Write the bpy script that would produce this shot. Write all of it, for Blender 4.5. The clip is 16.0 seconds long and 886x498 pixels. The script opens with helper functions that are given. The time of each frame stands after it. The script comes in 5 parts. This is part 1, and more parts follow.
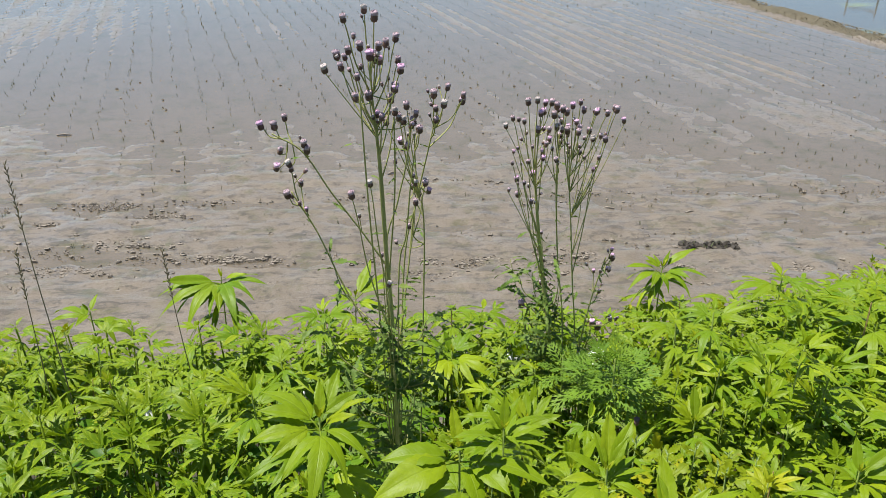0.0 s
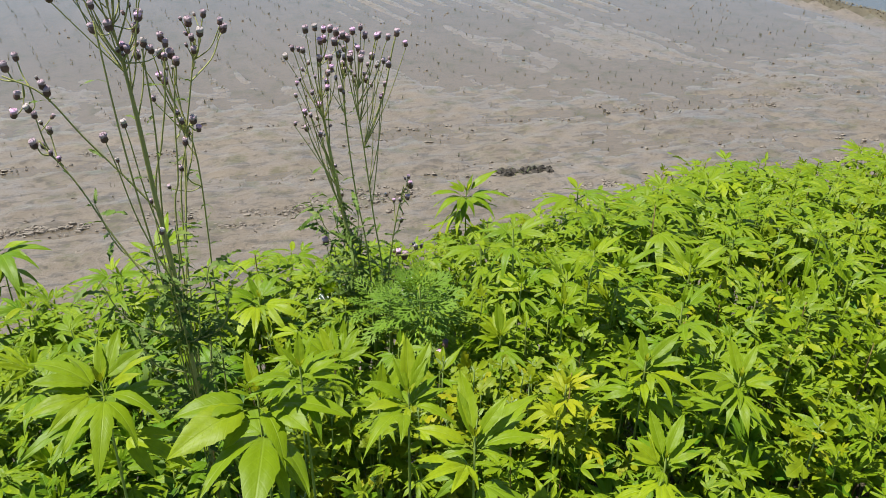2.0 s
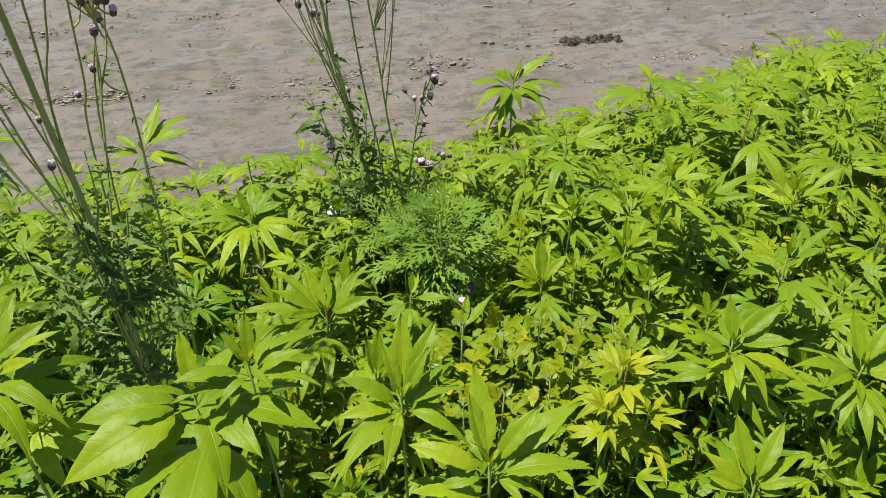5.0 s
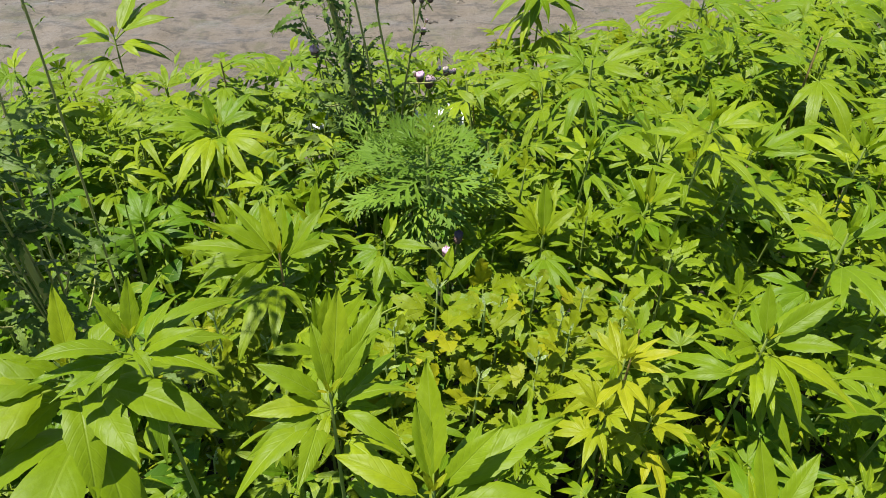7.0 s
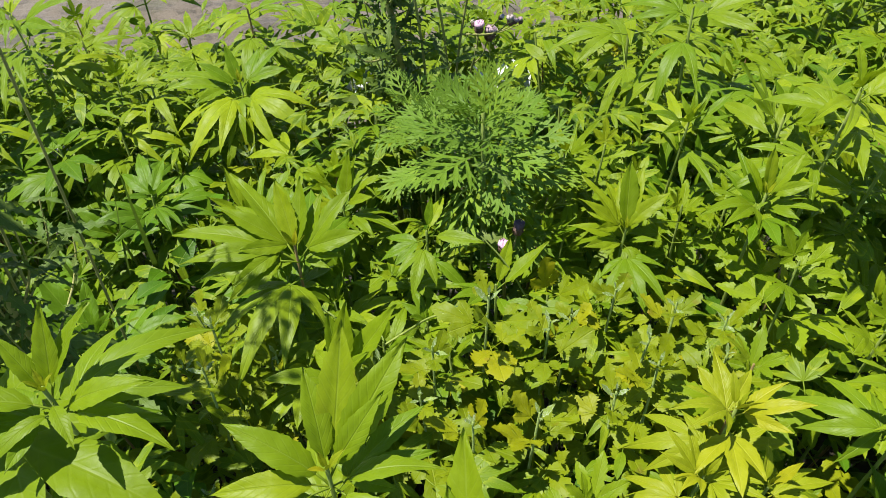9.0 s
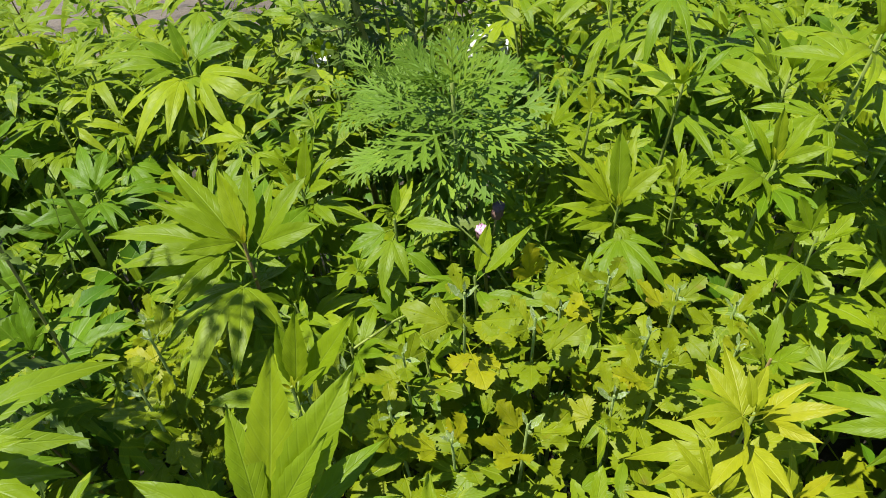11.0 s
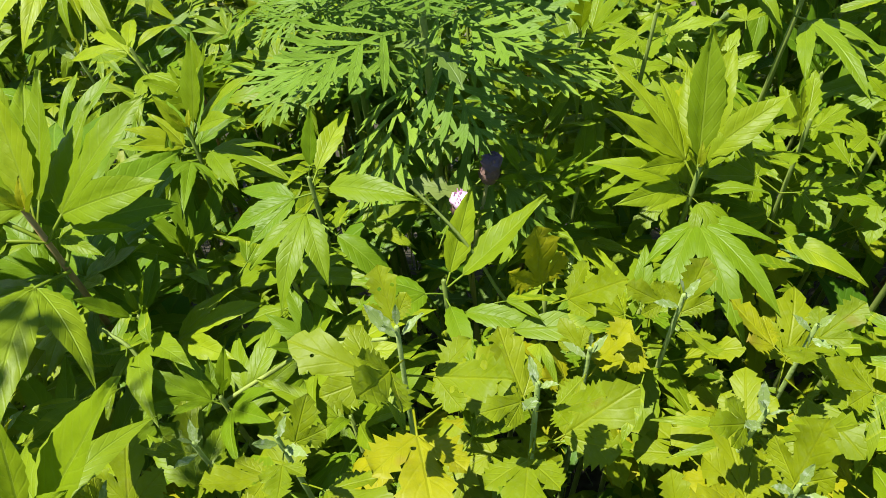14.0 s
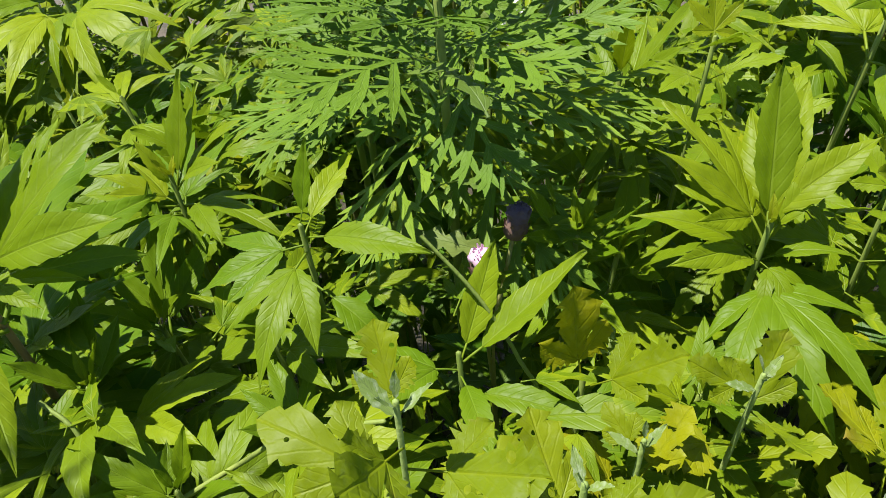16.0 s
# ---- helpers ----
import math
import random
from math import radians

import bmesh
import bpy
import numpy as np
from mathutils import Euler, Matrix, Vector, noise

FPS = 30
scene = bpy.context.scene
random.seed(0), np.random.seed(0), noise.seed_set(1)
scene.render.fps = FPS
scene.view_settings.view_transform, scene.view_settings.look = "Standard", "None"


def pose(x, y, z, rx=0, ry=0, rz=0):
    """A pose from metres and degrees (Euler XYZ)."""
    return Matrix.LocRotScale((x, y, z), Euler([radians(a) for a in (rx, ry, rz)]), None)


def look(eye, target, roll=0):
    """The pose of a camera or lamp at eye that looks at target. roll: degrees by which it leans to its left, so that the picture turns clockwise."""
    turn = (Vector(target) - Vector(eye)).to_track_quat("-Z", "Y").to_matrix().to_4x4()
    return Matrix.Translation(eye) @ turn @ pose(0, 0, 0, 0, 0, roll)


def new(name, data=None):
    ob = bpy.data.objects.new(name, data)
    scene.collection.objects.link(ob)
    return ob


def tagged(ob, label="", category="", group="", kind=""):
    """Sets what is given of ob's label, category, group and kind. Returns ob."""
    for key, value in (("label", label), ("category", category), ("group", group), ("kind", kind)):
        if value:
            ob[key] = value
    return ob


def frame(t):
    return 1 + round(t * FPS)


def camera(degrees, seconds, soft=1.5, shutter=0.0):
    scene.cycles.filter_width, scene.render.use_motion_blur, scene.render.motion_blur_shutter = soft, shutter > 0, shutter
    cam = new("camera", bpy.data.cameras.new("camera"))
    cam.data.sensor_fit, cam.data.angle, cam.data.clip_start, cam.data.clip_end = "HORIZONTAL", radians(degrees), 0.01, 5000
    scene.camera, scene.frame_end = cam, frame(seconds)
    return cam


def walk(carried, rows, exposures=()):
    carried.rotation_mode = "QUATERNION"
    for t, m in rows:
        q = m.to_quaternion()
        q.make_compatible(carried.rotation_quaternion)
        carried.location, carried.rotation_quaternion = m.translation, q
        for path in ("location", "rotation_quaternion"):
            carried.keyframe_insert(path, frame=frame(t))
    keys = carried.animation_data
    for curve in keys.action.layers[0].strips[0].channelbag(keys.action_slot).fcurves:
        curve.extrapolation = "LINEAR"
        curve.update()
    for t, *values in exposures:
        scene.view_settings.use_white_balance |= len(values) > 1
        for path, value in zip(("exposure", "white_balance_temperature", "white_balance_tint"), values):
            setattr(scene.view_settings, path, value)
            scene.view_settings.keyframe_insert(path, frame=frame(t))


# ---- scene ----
cam = camera(57.5, 16.0, soft=0.65)
METRES, EYE, TILT, LEAN, TURN = 1.25, 2.8, -26.0, 0.0, 0.0
ROWS = [
    (0.0, 0.0, 0.0, 0.0, 0.0, 0.0, -0.0),
    (0.5, 0.0274, 0.007, 0.0019, -7.62, -0.02, 2.93),
    (1.0, 0.0442, 0.0068, -0.0046, -12.39, -0.26, 4.93),
    (1.5, 0.0509, 0.0089, -0.0157, -12.62, -3.14, 6.15),
    (2.0, 0.0522, 0.0187, -0.0162, -11.91, -4.58, 5.26),
    (2.5, 0.0613, 0.0286, -0.0159, -11.57, -4.49, 4.84),
    (3.0, 0.0815, 0.0439, -0.0179, -10.07, -6.12, 4.32),
    (3.5, 0.0951, 0.073, -0.017, -8.72, -8.41, 4.32),
    (4.0, 0.1044, 0.1464, -0.007, -8.16, -9.33, 3.76),
    (4.5, 0.1232, 0.2261, 0.0128, -7.73, -11.89, 4.05),
    (5.0, 0.1405, 0.2616, 0.0166, -7.54, -13.64, 4.45),
    (7.5, 0.2157, 0.4255, 0.0157, -2.69, -21.5, 0.07),
    (8.0, 0.2246, 0.4396, 0.0165, -0.77, -22.16, 0.22),
    (8.5, 0.2236, 0.4727, 0.0021, 0.32, -22.8, 0.34),
    (9.0, 0.2171, 0.5412, -0.0114, 0.69, -23.35, 1.19),
    (11.5, 0.2315, 0.6039, -0.0286, -0.9, -25.63, 3.72),
    (12.0, 0.2259, 0.6074, -0.0275, -0.63, -25.98, 4.13),
    (12.5, 0.2466, 0.6589, -0.0381, 0.38, -26.4, 3.45),
    (13.0, 0.2641, 0.7325, -0.068, 1.72, -26.91, 1.65),
    (13.5, 0.2619, 0.7749, -0.0974, 2.29, -27.32, 1.99),
    (14.0, 0.2597, 0.8018, -0.1169, 2.25, -27.4, 2.63),
    (14.5, 0.2548, 0.8216, -0.1304, 2.71, -23.62, 2.45),
    (15.0, 0.2532, 0.8336, -0.1395, 2.94, -20.37, 2.12),
    (15.5, 0.2504, 0.8416, -0.1456, 3.29, -20.33, 1.96),
    (16.0, 0.2561, 0.8432, -0.1488, 3.74, -20.55, 1.79),
]
walk(cam, [(t, pose(0, 0, EYE, TILT, LEAN, TURN) @ pose(METRES * x, METRES * y, METRES * z, 90 + pitch, roll, yaw)) for t, x, y, z, yaw, pitch, roll in ROWS],
     [(0.0, 0.69), (12.2, 0.69), (13.0, 0.74), (13.5, 0.83), (14.0, 0.95), (14.5, 0.86), (15.0, 0.72), (16.0, 0.69)])

# ---- world, sun and exposure ----
SUN_TO = Vector((-0.325, 0.090, 0.94)).normalized()
world = bpy.data.worlds.new("sky")
scene.world = world
world.use_nodes = True
wn = world.node_tree
sky = wn.nodes.new("ShaderNodeTexSky")
sky.sky_type = "NISHITA"
sky.sun_disc = False
sky.sun_elevation = math.asin(SUN_TO.z)
sky.sun_rotation = math.atan2(SUN_TO.x, SUN_TO.y)
sky.dust_density = 0.1
sky.ozone_density = 4.0
background = wn.nodes["Background"]
background.inputs["Strength"].default_value = 0.083
wn.links.new(sky.outputs[0], background.inputs["Color"])
sun = new("sun", bpy.data.lights.new("sun", "SUN"))
sun.data.energy, sun.data.angle, sun.data.color = 5.0, radians(0.6), (1.0, 0.97, 0.91)
sun.matrix_world = look(SUN_TO * 30, (0, 0, 0))

# ---- materials ----


def material(name):
    m = bpy.data.materials.new(name)
    m.use_nodes = True
    nt = m.node_tree
    nt.nodes.clear()
    return m, nt


def node(nt, kind, links=(), **sets):
    n = nt.nodes.new("ShaderNode" + kind)
    for k, v in sets.items():
        if k == "op":
            n.operation = v
        elif k == "clamp":
            n.use_clamp = v
    for key, v in links:
        s = n.inputs[key]
        if isinstance(v, (int, float, tuple)):
            s.default_value = v
        else:
            nt.links.new(v, s)
    return n


def math_node(nt, op, a, b=None, c=None, clamp=False):
    ls = [(0, a)]
    if b is not None:
        ls.append((1, b))
    if c is not None:
        ls.append((2, c))
    return node(nt, "Math", ls, op=op, clamp=clamp).outputs[0]


def ramp(nt, fac, stops):
    n = nt.nodes.new("ShaderNodeValToRGB")
    n.color_ramp.elements[0].position, n.color_ramp.elements[0].color = stops[0][0], (*stops[0][1], 1)
    n.color_ramp.elements[1].position, n.color_ramp.elements[1].color = stops[-1][0], (*stops[-1][1], 1)
    for p, c in stops[1:-1]:
        e = n.color_ramp.elements.new(p)
        e.color = (*c, 1)
    nt.links.new(fac, n.inputs[0])
    return n.outputs[0]


def mix(nt, fac, a, b, blend="MIX"):
    n = nt.nodes.new("ShaderNodeMix")
    n.data_type, n.blend_type = "RGBA", blend
    for s, v in ((n.inputs[0], fac), (n.inputs[6], a), (n.inputs[7], b)):
        if isinstance(v, (int, float)):
            s.default_value = v
        elif isinstance(v, tuple):
            s.default_value = (*v, 1)
        else:
            nt.links.new(v, s)
    return n.outputs[2]


def noise_tex(nt, scale, detail=4, rough=0.55, vector=None, distortion=0.0):
    ls = [("Scale", scale), ("Detail", detail), ("Roughness", rough), ("Distortion", distortion)]
    if vector is not None:
        ls.append(("Vector", vector))
    return node(nt, "TexNoise", ls).outputs[0]


def leaf_material(name, dark, light, yellow, vein, glow=0.35, rough=0.45, veins=9.0, mealy=0.0, islands=False, spots=0.0, grown=False, holes=False):
    """A leaf: green between dark and light from plant to plant and blotch to blotch, some pieces towards yellow,
    pale veins with relief, light coming through the blade."""
    m, nt = material(name)
    uv = node(nt, "UVMap").outputs[0]
    sep = node(nt, "SeparateXYZ", [(0, uv)])
    across, along = math_node(nt, "ABSOLUTE", sep.outputs[0]), sep.outputs[1]
    pos = node(nt, "NewGeometry")
    info = node(nt, "ObjectInfo")
    rnd = pos.outputs["Random Per Island"] if islands else info.outputs["Random"]
    if grown:
        rnd = math_node(nt, "MULTIPLY_ADD", noise_tex(nt, 14.0, 1, vector=pos.outputs["Position"]), 2.2, -0.6, clamp=True)
    big = noise_tex(nt, 9.0, 3, vector=pos.outputs["Position"])
    fine = noise_tex(nt, 160.0, 4, vector=pos.outputs["Position"])
    t = math_node(nt, "MULTIPLY_ADD", rnd, 0.55, math_node(nt, "MULTIPLY_ADD", big, 0.9, -0.25), clamp=True)
    base = mix(nt, t, dark, light)
    yel = math_node(nt, "MULTIPLY", math_node(nt, "SUBTRACT", math_node(nt, "FRACT", math_node(nt, "MULTIPLY", rnd, 7.31)), 0.72, clamp=True), 2.6, clamp=True)
    base = mix(nt, yel, base, yellow)
    base = mix(nt, math_node(nt, "MULTIPLY_ADD", fine, 0.7, -0.2, clamp=True), base, tuple(0.72 * c for c in dark))
    # midrib and side veins
    rib = math_node(nt, "SUBTRACT", 1.0, math_node(nt, "DIVIDE", across, 0.075), clamp=True)
    wave = math_node(nt, "FRACT", math_node(nt, "MULTIPLY_ADD", along, veins, math_node(nt, "MULTIPLY_ADD", across, -2.3, math_node(nt, "MULTIPLY", big, 1.2))))
    side = math_node(nt, "SUBTRACT", 1.0, math_node(nt, "DIVIDE", math_node(nt, "ABSOLUTE", math_node(nt, "SUBTRACT", wave, 0.5)), 0.15), clamp=True)
    net = math_node(nt, "MAXIMUM", math_node(nt, "MULTIPLY", rib, 0.36), math_node(nt, "MULTIPLY", side, 0.09))
    base = mix(nt, net, base, vein)
    if mealy:
        base = mix(nt, math_node(nt, "MULTIPLY", math_node(nt, "SUBTRACT", noise_tex(nt, 420.0, 2, vector=pos.outputs["Position"]), 0.5, clamp=True), mealy), base, (0.62, 0.68, 0.55))
    if spots:
        sp = math_node(nt, "MULTIPLY", math_node(nt, "SUBTRACT", noise_tex(nt, 70.0, 1, vector=pos.outputs["Position"]), 0.68, clamp=True), spots, clamp=True)
        base = mix(nt, sp, base, (0.20, 0.10, 0.03))
    height = math_node(nt, "MULTIPLY_ADD", net, -1.5, math_node(nt, "MULTIPLY", fine, 0.5))
    bump = node(nt, "Bump", [("Height", height), ("Strength", 0.45), ("Distance", 0.0014)]).outputs[0]
    skin = node(nt, "BsdfPrincipled", [("Base Color", base), ("Roughness", rough), ("Normal", bump), ("Specular IOR Level", 0.22)])
    thru = node(nt, "BsdfTranslucent", [("Color", mix(nt, 0.3, base, (0.8, 0.95, 0.06), "MULTIPLY")), ("Normal", bump)])
    sheet = node(nt, "MixShader", [(0, glow), (1, skin.outputs[0]), (2, thru.outputs[0])])
    if holes:
        # insect bites: small round holes, in some parts of the leaf
        dots = node(nt, "TexVoronoi", [("Vector", pos.outputs["Position"]), ("Scale", 120.0)]).outputs["Distance"]
        size = math_node(nt, "MULTIPLY", math_node(nt, "SUBTRACT", noise_tex(nt, 40.0, 2, vector=pos.outputs["Position"]), 0.50, clamp=True), 1.9)
        bite = math_node(nt, "LESS_THAN", dots, size)
        air = node(nt, "BsdfTransparent")
        sheet = node(nt, "MixShader", [(0, bite), (1, sheet.outputs[0]), (2, air.outputs[0])])
    out = node(nt, "OutputMaterial", [(0, sheet.outputs[0])])
    return m


def plain_material(name, a, b, scale, rough=0.7, relief=0.3, stretch=(1, 1, 1), spec=0.3):
    m, nt = material(name)
    co = node(nt, "TexCoord").outputs["Object"]
    v = node(nt, "Mapping", [("Vector", co), ("Scale", stretch)]).outputs[0]
    n1, n2 = noise_tex(nt, scale, 5, vector=v), noise_tex(nt, scale * 7, 3, vector=v)
    rnd = node(nt, "ObjectInfo").outputs["Random"]
    t = math_node(nt, "MULTIPLY_ADD", n2, 0.45, math_node(nt, "MULTIPLY_ADD", n1, 0.9, math_node(nt, "MULTIPLY_ADD", rnd, 0.35, -0.35)), clamp=True)
    bump = node(nt, "Bump", [("Height", n2), ("Strength", relief), ("Distance", 0.002)]).outputs[0]
    p = node(nt, "BsdfPrincipled", [("Base Color", mix(nt, t, a, b)), ("Roughness", rough), ("Normal", bump), ("Specular IOR Level", spec)])
    node(nt, "OutputMaterial", [(0, p.outputs[0])])
    return m


M_RAG = leaf_material("ragweed_leaf", (0.106, 0.210, 0.0042), (0.233, 0.300, 0.0069), (0.353, 0.422, 0.0084), (0.296, 0.406, 0.0487), 0.30)
M_CROWN = leaf_material("young_ragweed_leaf", (0.164, 0.254, 0.0050), (0.252, 0.346, 0.0069), (0.331, 0.385, 0.0084), (0.291, 0.376, 0.0487), 0.38)
M_RAGFAR = leaf_material("ragweed_thicket_leaf", (0.099, 0.202, 0.0042), (0.244, 0.302, 0.0069), (0.337, 0.402, 0.0084), (0.320, 0.418, 0.0487), 0.30, grown=True)
# darker copy of the ragweed green: canopy shade put into the colour
M_RAGLOW = leaf_material("shaded_ragweed_leaf", (0.073, 0.158, 0.0056), (0.157, 0.278, 0.0069), (0.261, 0.334, 0.0084), (0.237, 0.334, 0.0418), 0.26)
M_HOP = leaf_material("hop_leaf", (0.158, 0.250, 0.0048), (0.277, 0.369, 0.0069), (0.401, 0.404, 0.0084), (0.345, 0.417, 0.0627), 0.36, veins=7.0)
M_GOOSE = leaf_material("goosefoot_leaf", (0.140, 0.205, 0.0030), (0.255, 0.300, 0.0042), (0.410, 0.365, 0.0060), (0.270, 0.310, 0.0080), 0.25, 0.5, 5.0, mealy=0.12, spots=3.0, holes=True)
M_MEAL = leaf_material("mealy_young_leaf", (0.191, 0.279, 0.0600), (0.294, 0.385, 0.1150), (0.294, 0.380, 0.0650), (0.385, 0.460, 0.1800), 0.25, 0.8, 6.0, mealy=2.2)
M_MUG = leaf_material("mugwort_leaf", (0.095, 0.190, 0.0150), (0.190, 0.310, 0.0230), (0.255, 0.370, 0.0257), (0.323, 0.450, 0.1170), 0.26, 0.5)
M_THLEAF = leaf_material("thistle_leaf", (0.078, 0.140, 0.018), (0.165, 0.240, 0.035), (0.19, 0.23, 0.05), (0.22, 0.30, 0.10), 0.2, 0.5)
# green kept dark, so that its colour deepens the shade under the weeds
M_UNDER = leaf_material("undergrowth_leaf", (0.041, 0.106, 0.0042), (0.119, 0.265, 0.0069), (0.204, 0.278, 0.0084), (0.168, 0.252, 0.0349), 0.26, islands=True)
M_GRASS = leaf_material("grass_blade", (0.080, 0.152, 0.0160), (0.192, 0.264, 0.0400), (0.336, 0.304, 0.1120), (0.240, 0.288, 0.0800), 0.3, islands=True, veins=1.0)
M_STEM = plain_material("green_stem", (0.13, 0.20, 0.03), (0.30, 0.36, 0.08), 12, 0.55, 0.4, (4, 4, 0.4))
M_REDSTEM = plain_material("reddish_stem", (0.20, 0.10, 0.05), (0.30, 0.24, 0.08), 12, 0.55, 0.4, (4, 4, 0.4))
M_MEALSTEM = plain_material("mealy_stem", (0.17, 0.26, 0.05), (0.34, 0.42, 0.13), 40, 0.8, 0.4)
M_THSTEM = plain_material("thistle_stem", (0.19, 0.20, 0.055), (0.40, 0.39, 0.13), 15, 0.6, 0.6, (5, 5, 0.3))
M_BRACT = plain_material("dark_purple_bracts", (0.085, 0.050, 0.036), (0.22, 0.135, 0.105), 3, 0.75, 0.1)
M_FLORET = plain_material("faded_lilac_florets", (0.32, 0.22, 0.25), (0.58, 0.45, 0.48), 6, 0.9, 0.3)
M_PINK = plain_material("pink_florets", (0.55, 0.30, 0.46), (0.74, 0.52, 0.66), 4, 0.85, 0.1)
M_PAPPUS = plain_material("white_pappus", (0.34, 0.28, 0.26), (0.58, 0.52, 0.49), 4, 0.9, 0.1)
M_WOOD = plain_material("weathered_post_wood", (0.12, 0.10, 0.08), (0.26, 0.22, 0.18), 9, 0.85, 0.6, (3, 3, 0.4))
M_LITTER = plain_material("white_plastic_sheet", (0.66, 0.67, 0.68), (0.86, 0.86, 0.86), 20, 0.35, 0.5)
# pale end of the clod colour raised, as on clods that catch the sun
M_CLOD = plain_material("sunlit_mud_clod", (0.110, 0.092, 0.072), (0.33, 0.28, 0.22), 30, 0.6, 0.8)
M_STRAW = plain_material("old_straw", (0.10, 0.08, 0.045), (0.28, 0.22, 0.13), 25, 0.8, 0.5)
M_BUND = plain_material("bund_earth_and_straw", (0.045, 0.040, 0.026), (0.135, 0.115, 0.075), 7, 0.9, 0.8)
M_DARK = plain_material("dark_wet_clod", (0.022, 0.019, 0.014), (0.075, 0.062, 0.046), 30, 0.7, 0.8)
M_RICE = leaf_material("rice_seedling_blade", (0.045, 0.055, 0.025), (0.09, 0.10, 0.045), (0.13, 0.11, 0.06), (0.15, 0.18, 0.06), 0.2, islands=True, veins=1.0)

ROW = Vector((-0.31, 0.951))          # the way the planted rows run


def mud_material():
    m, nt = material("wet_paddy_mud")
    pos = node(nt, "NewGeometry").outputs["Position"]
    turned = node(nt, "Mapping", [("Vector", pos), ("Rotation", (0, 0, math.atan2(ROW.x, ROW.y)))]).outputs[0]
    streak = node(nt, "Mapping", [("Vector", turned), ("Scale", (6.0, 0.35, 1))]).outputs[0]
    big = noise_tex(nt, 0.55, 4, vector=pos)
    mid = noise_tex(nt, 3.2, 5, 0.6, vector=pos)
    fine = noise_tex(nt, 45.0, 5, 0.65, vector=pos)
    lines = noise_tex(nt, 1.4, 4, vector=streak)
    t = math_node(nt, "MULTIPLY_ADD", big, 0.7, math_node(nt, "MULTIPLY_ADD", mid, 0.55, math_node(nt, "MULTIPLY_ADD", lines, 0.5, -0.48)), clamp=True)
    col = ramp(nt, t, [(0.15, (0.142, 0.114, 0.082)), (0.5, (0.200, 0.162, 0.117)), (0.85, (0.258, 0.210, 0.152))])
    col = mix(nt, math_node(nt, "MULTIPLY_ADD", fine, 0.7, -0.3, clamp=True), col, (0.085, 0.075, 0.064))
    # drier ridges between the planted rows, broken here and there
    rung = math_node(nt, "COSINE", math_node(nt, "MULTIPLY", math_node(nt, "SUBTRACT", node(nt, "SeparateXYZ", [(0, turned)]).outputs[0], 0.2), 2 * math.pi / 0.30))
    far_off = math_node(nt, "MULTIPLY", math_node(nt, "SUBTRACT", node(nt, "SeparateXYZ", [(0, pos)]).outputs[1], 7.8), 0.25, clamp=True)
    rung = math_node(nt, "MULTIPLY", math_node(nt, "MULTIPLY", rung, math_node(nt, "MULTIPLY", lines, 1.4), clamp=True), far_off)
    col = mix(nt, math_node(nt, "MULTIPLY", rung, 0.35), col, (0.29, 0.245, 0.18))
    moss = math_node(nt, "MULTIPLY", math_node(nt, "SUBTRACT", noise_tex(nt, 1.1, 4, vector=streak), 0.58, clamp=True), 2.5, clamp=True)
    col = mix(nt, moss, col, (0.16, 0.155, 0.075))
    # wet rims, where the mud barely clears the water
    pz = node(nt, "SeparateXYZ", [(0, pos)]).outputs[2]
    wet = math_node(nt, "SUBTRACT", 1.0, math_node(nt, "MULTIPLY", math_node(nt, "SUBTRACT", pz, 0.003), 35.0, clamp=True), clamp=True)
    col = mix(nt, math_node(nt, "MULTIPLY", wet, 0.85), col, (0.188, 0.154, 0.112))
    mottle = math_node(nt, "MULTIPLY", math_node(nt, "SUBTRACT", noise_tex(nt, 3.5, 7, 0.75, vector=pos), 0.52, clamp=True), 9.0, clamp=True)
    col = mix(nt, mottle, col, (0.120, 0.108, 0.060))
    grit = math_node(nt, "MULTIPLY", math_node(nt, "SUBTRACT", noise_tex(nt, 16.0, 3, 0.6, vector=pos), 0.57, clamp=True), 10.0, clamp=True)
    col = mix(nt, math_node(nt, "MULTIPLY", grit, 0.7), col, (0.075, 0.063, 0.046))
    # growing towards the bank: dark crumbs, and the shade of relief put into colour
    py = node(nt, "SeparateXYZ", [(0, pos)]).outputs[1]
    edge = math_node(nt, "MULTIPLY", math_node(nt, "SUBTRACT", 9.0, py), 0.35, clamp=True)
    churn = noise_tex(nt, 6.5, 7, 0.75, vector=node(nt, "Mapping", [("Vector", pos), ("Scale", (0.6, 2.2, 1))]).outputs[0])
    crumb_shade = math_node(nt, "MULTIPLY", math_node(nt, "MULTIPLY", math_node(nt, "SUBTRACT", churn, 0.525, clamp=True), 16.0, clamp=True), edge)
    col = mix(nt, math_node(nt, "MULTIPLY", crumb_shade, 0.75), col, (0.088, 0.075, 0.058))
    bump = node(nt, "Bump", [("Height", math_node(nt, "MULTIPLY_ADD", churn, 1.5, math_node(nt, "MULTIPLY_ADD", fine, 0.15, mid))), ("Strength", 0.7), ("Distance", 0.03)]).outputs[0]
    rough = math_node(nt, "MULTIPLY_ADD", fine, 0.5, 0.3)
    film = math_node(nt, "MULTIPLY_ADD", noise_tex(nt, 0.42, 5, 0.6, vector=pos), 3.2, math_node(nt, "MULTIPLY_ADD", lines, 1.4, -1.75), clamp=True)
    p = node(nt, "BsdfPrincipled", [("Base Color", col), ("Roughness", rough), ("Normal", bump), ("Specular IOR Level", 0.3), ("Coat Weight", math_node(nt, "MULTIPLY", math_node(nt, "MAXIMUM", film, wet), 0.85)), ("Coat Roughness", 0.10), ("Coat IOR", 1.4)])
    node(nt, "OutputMaterial", [(0, p.outputs[0])])
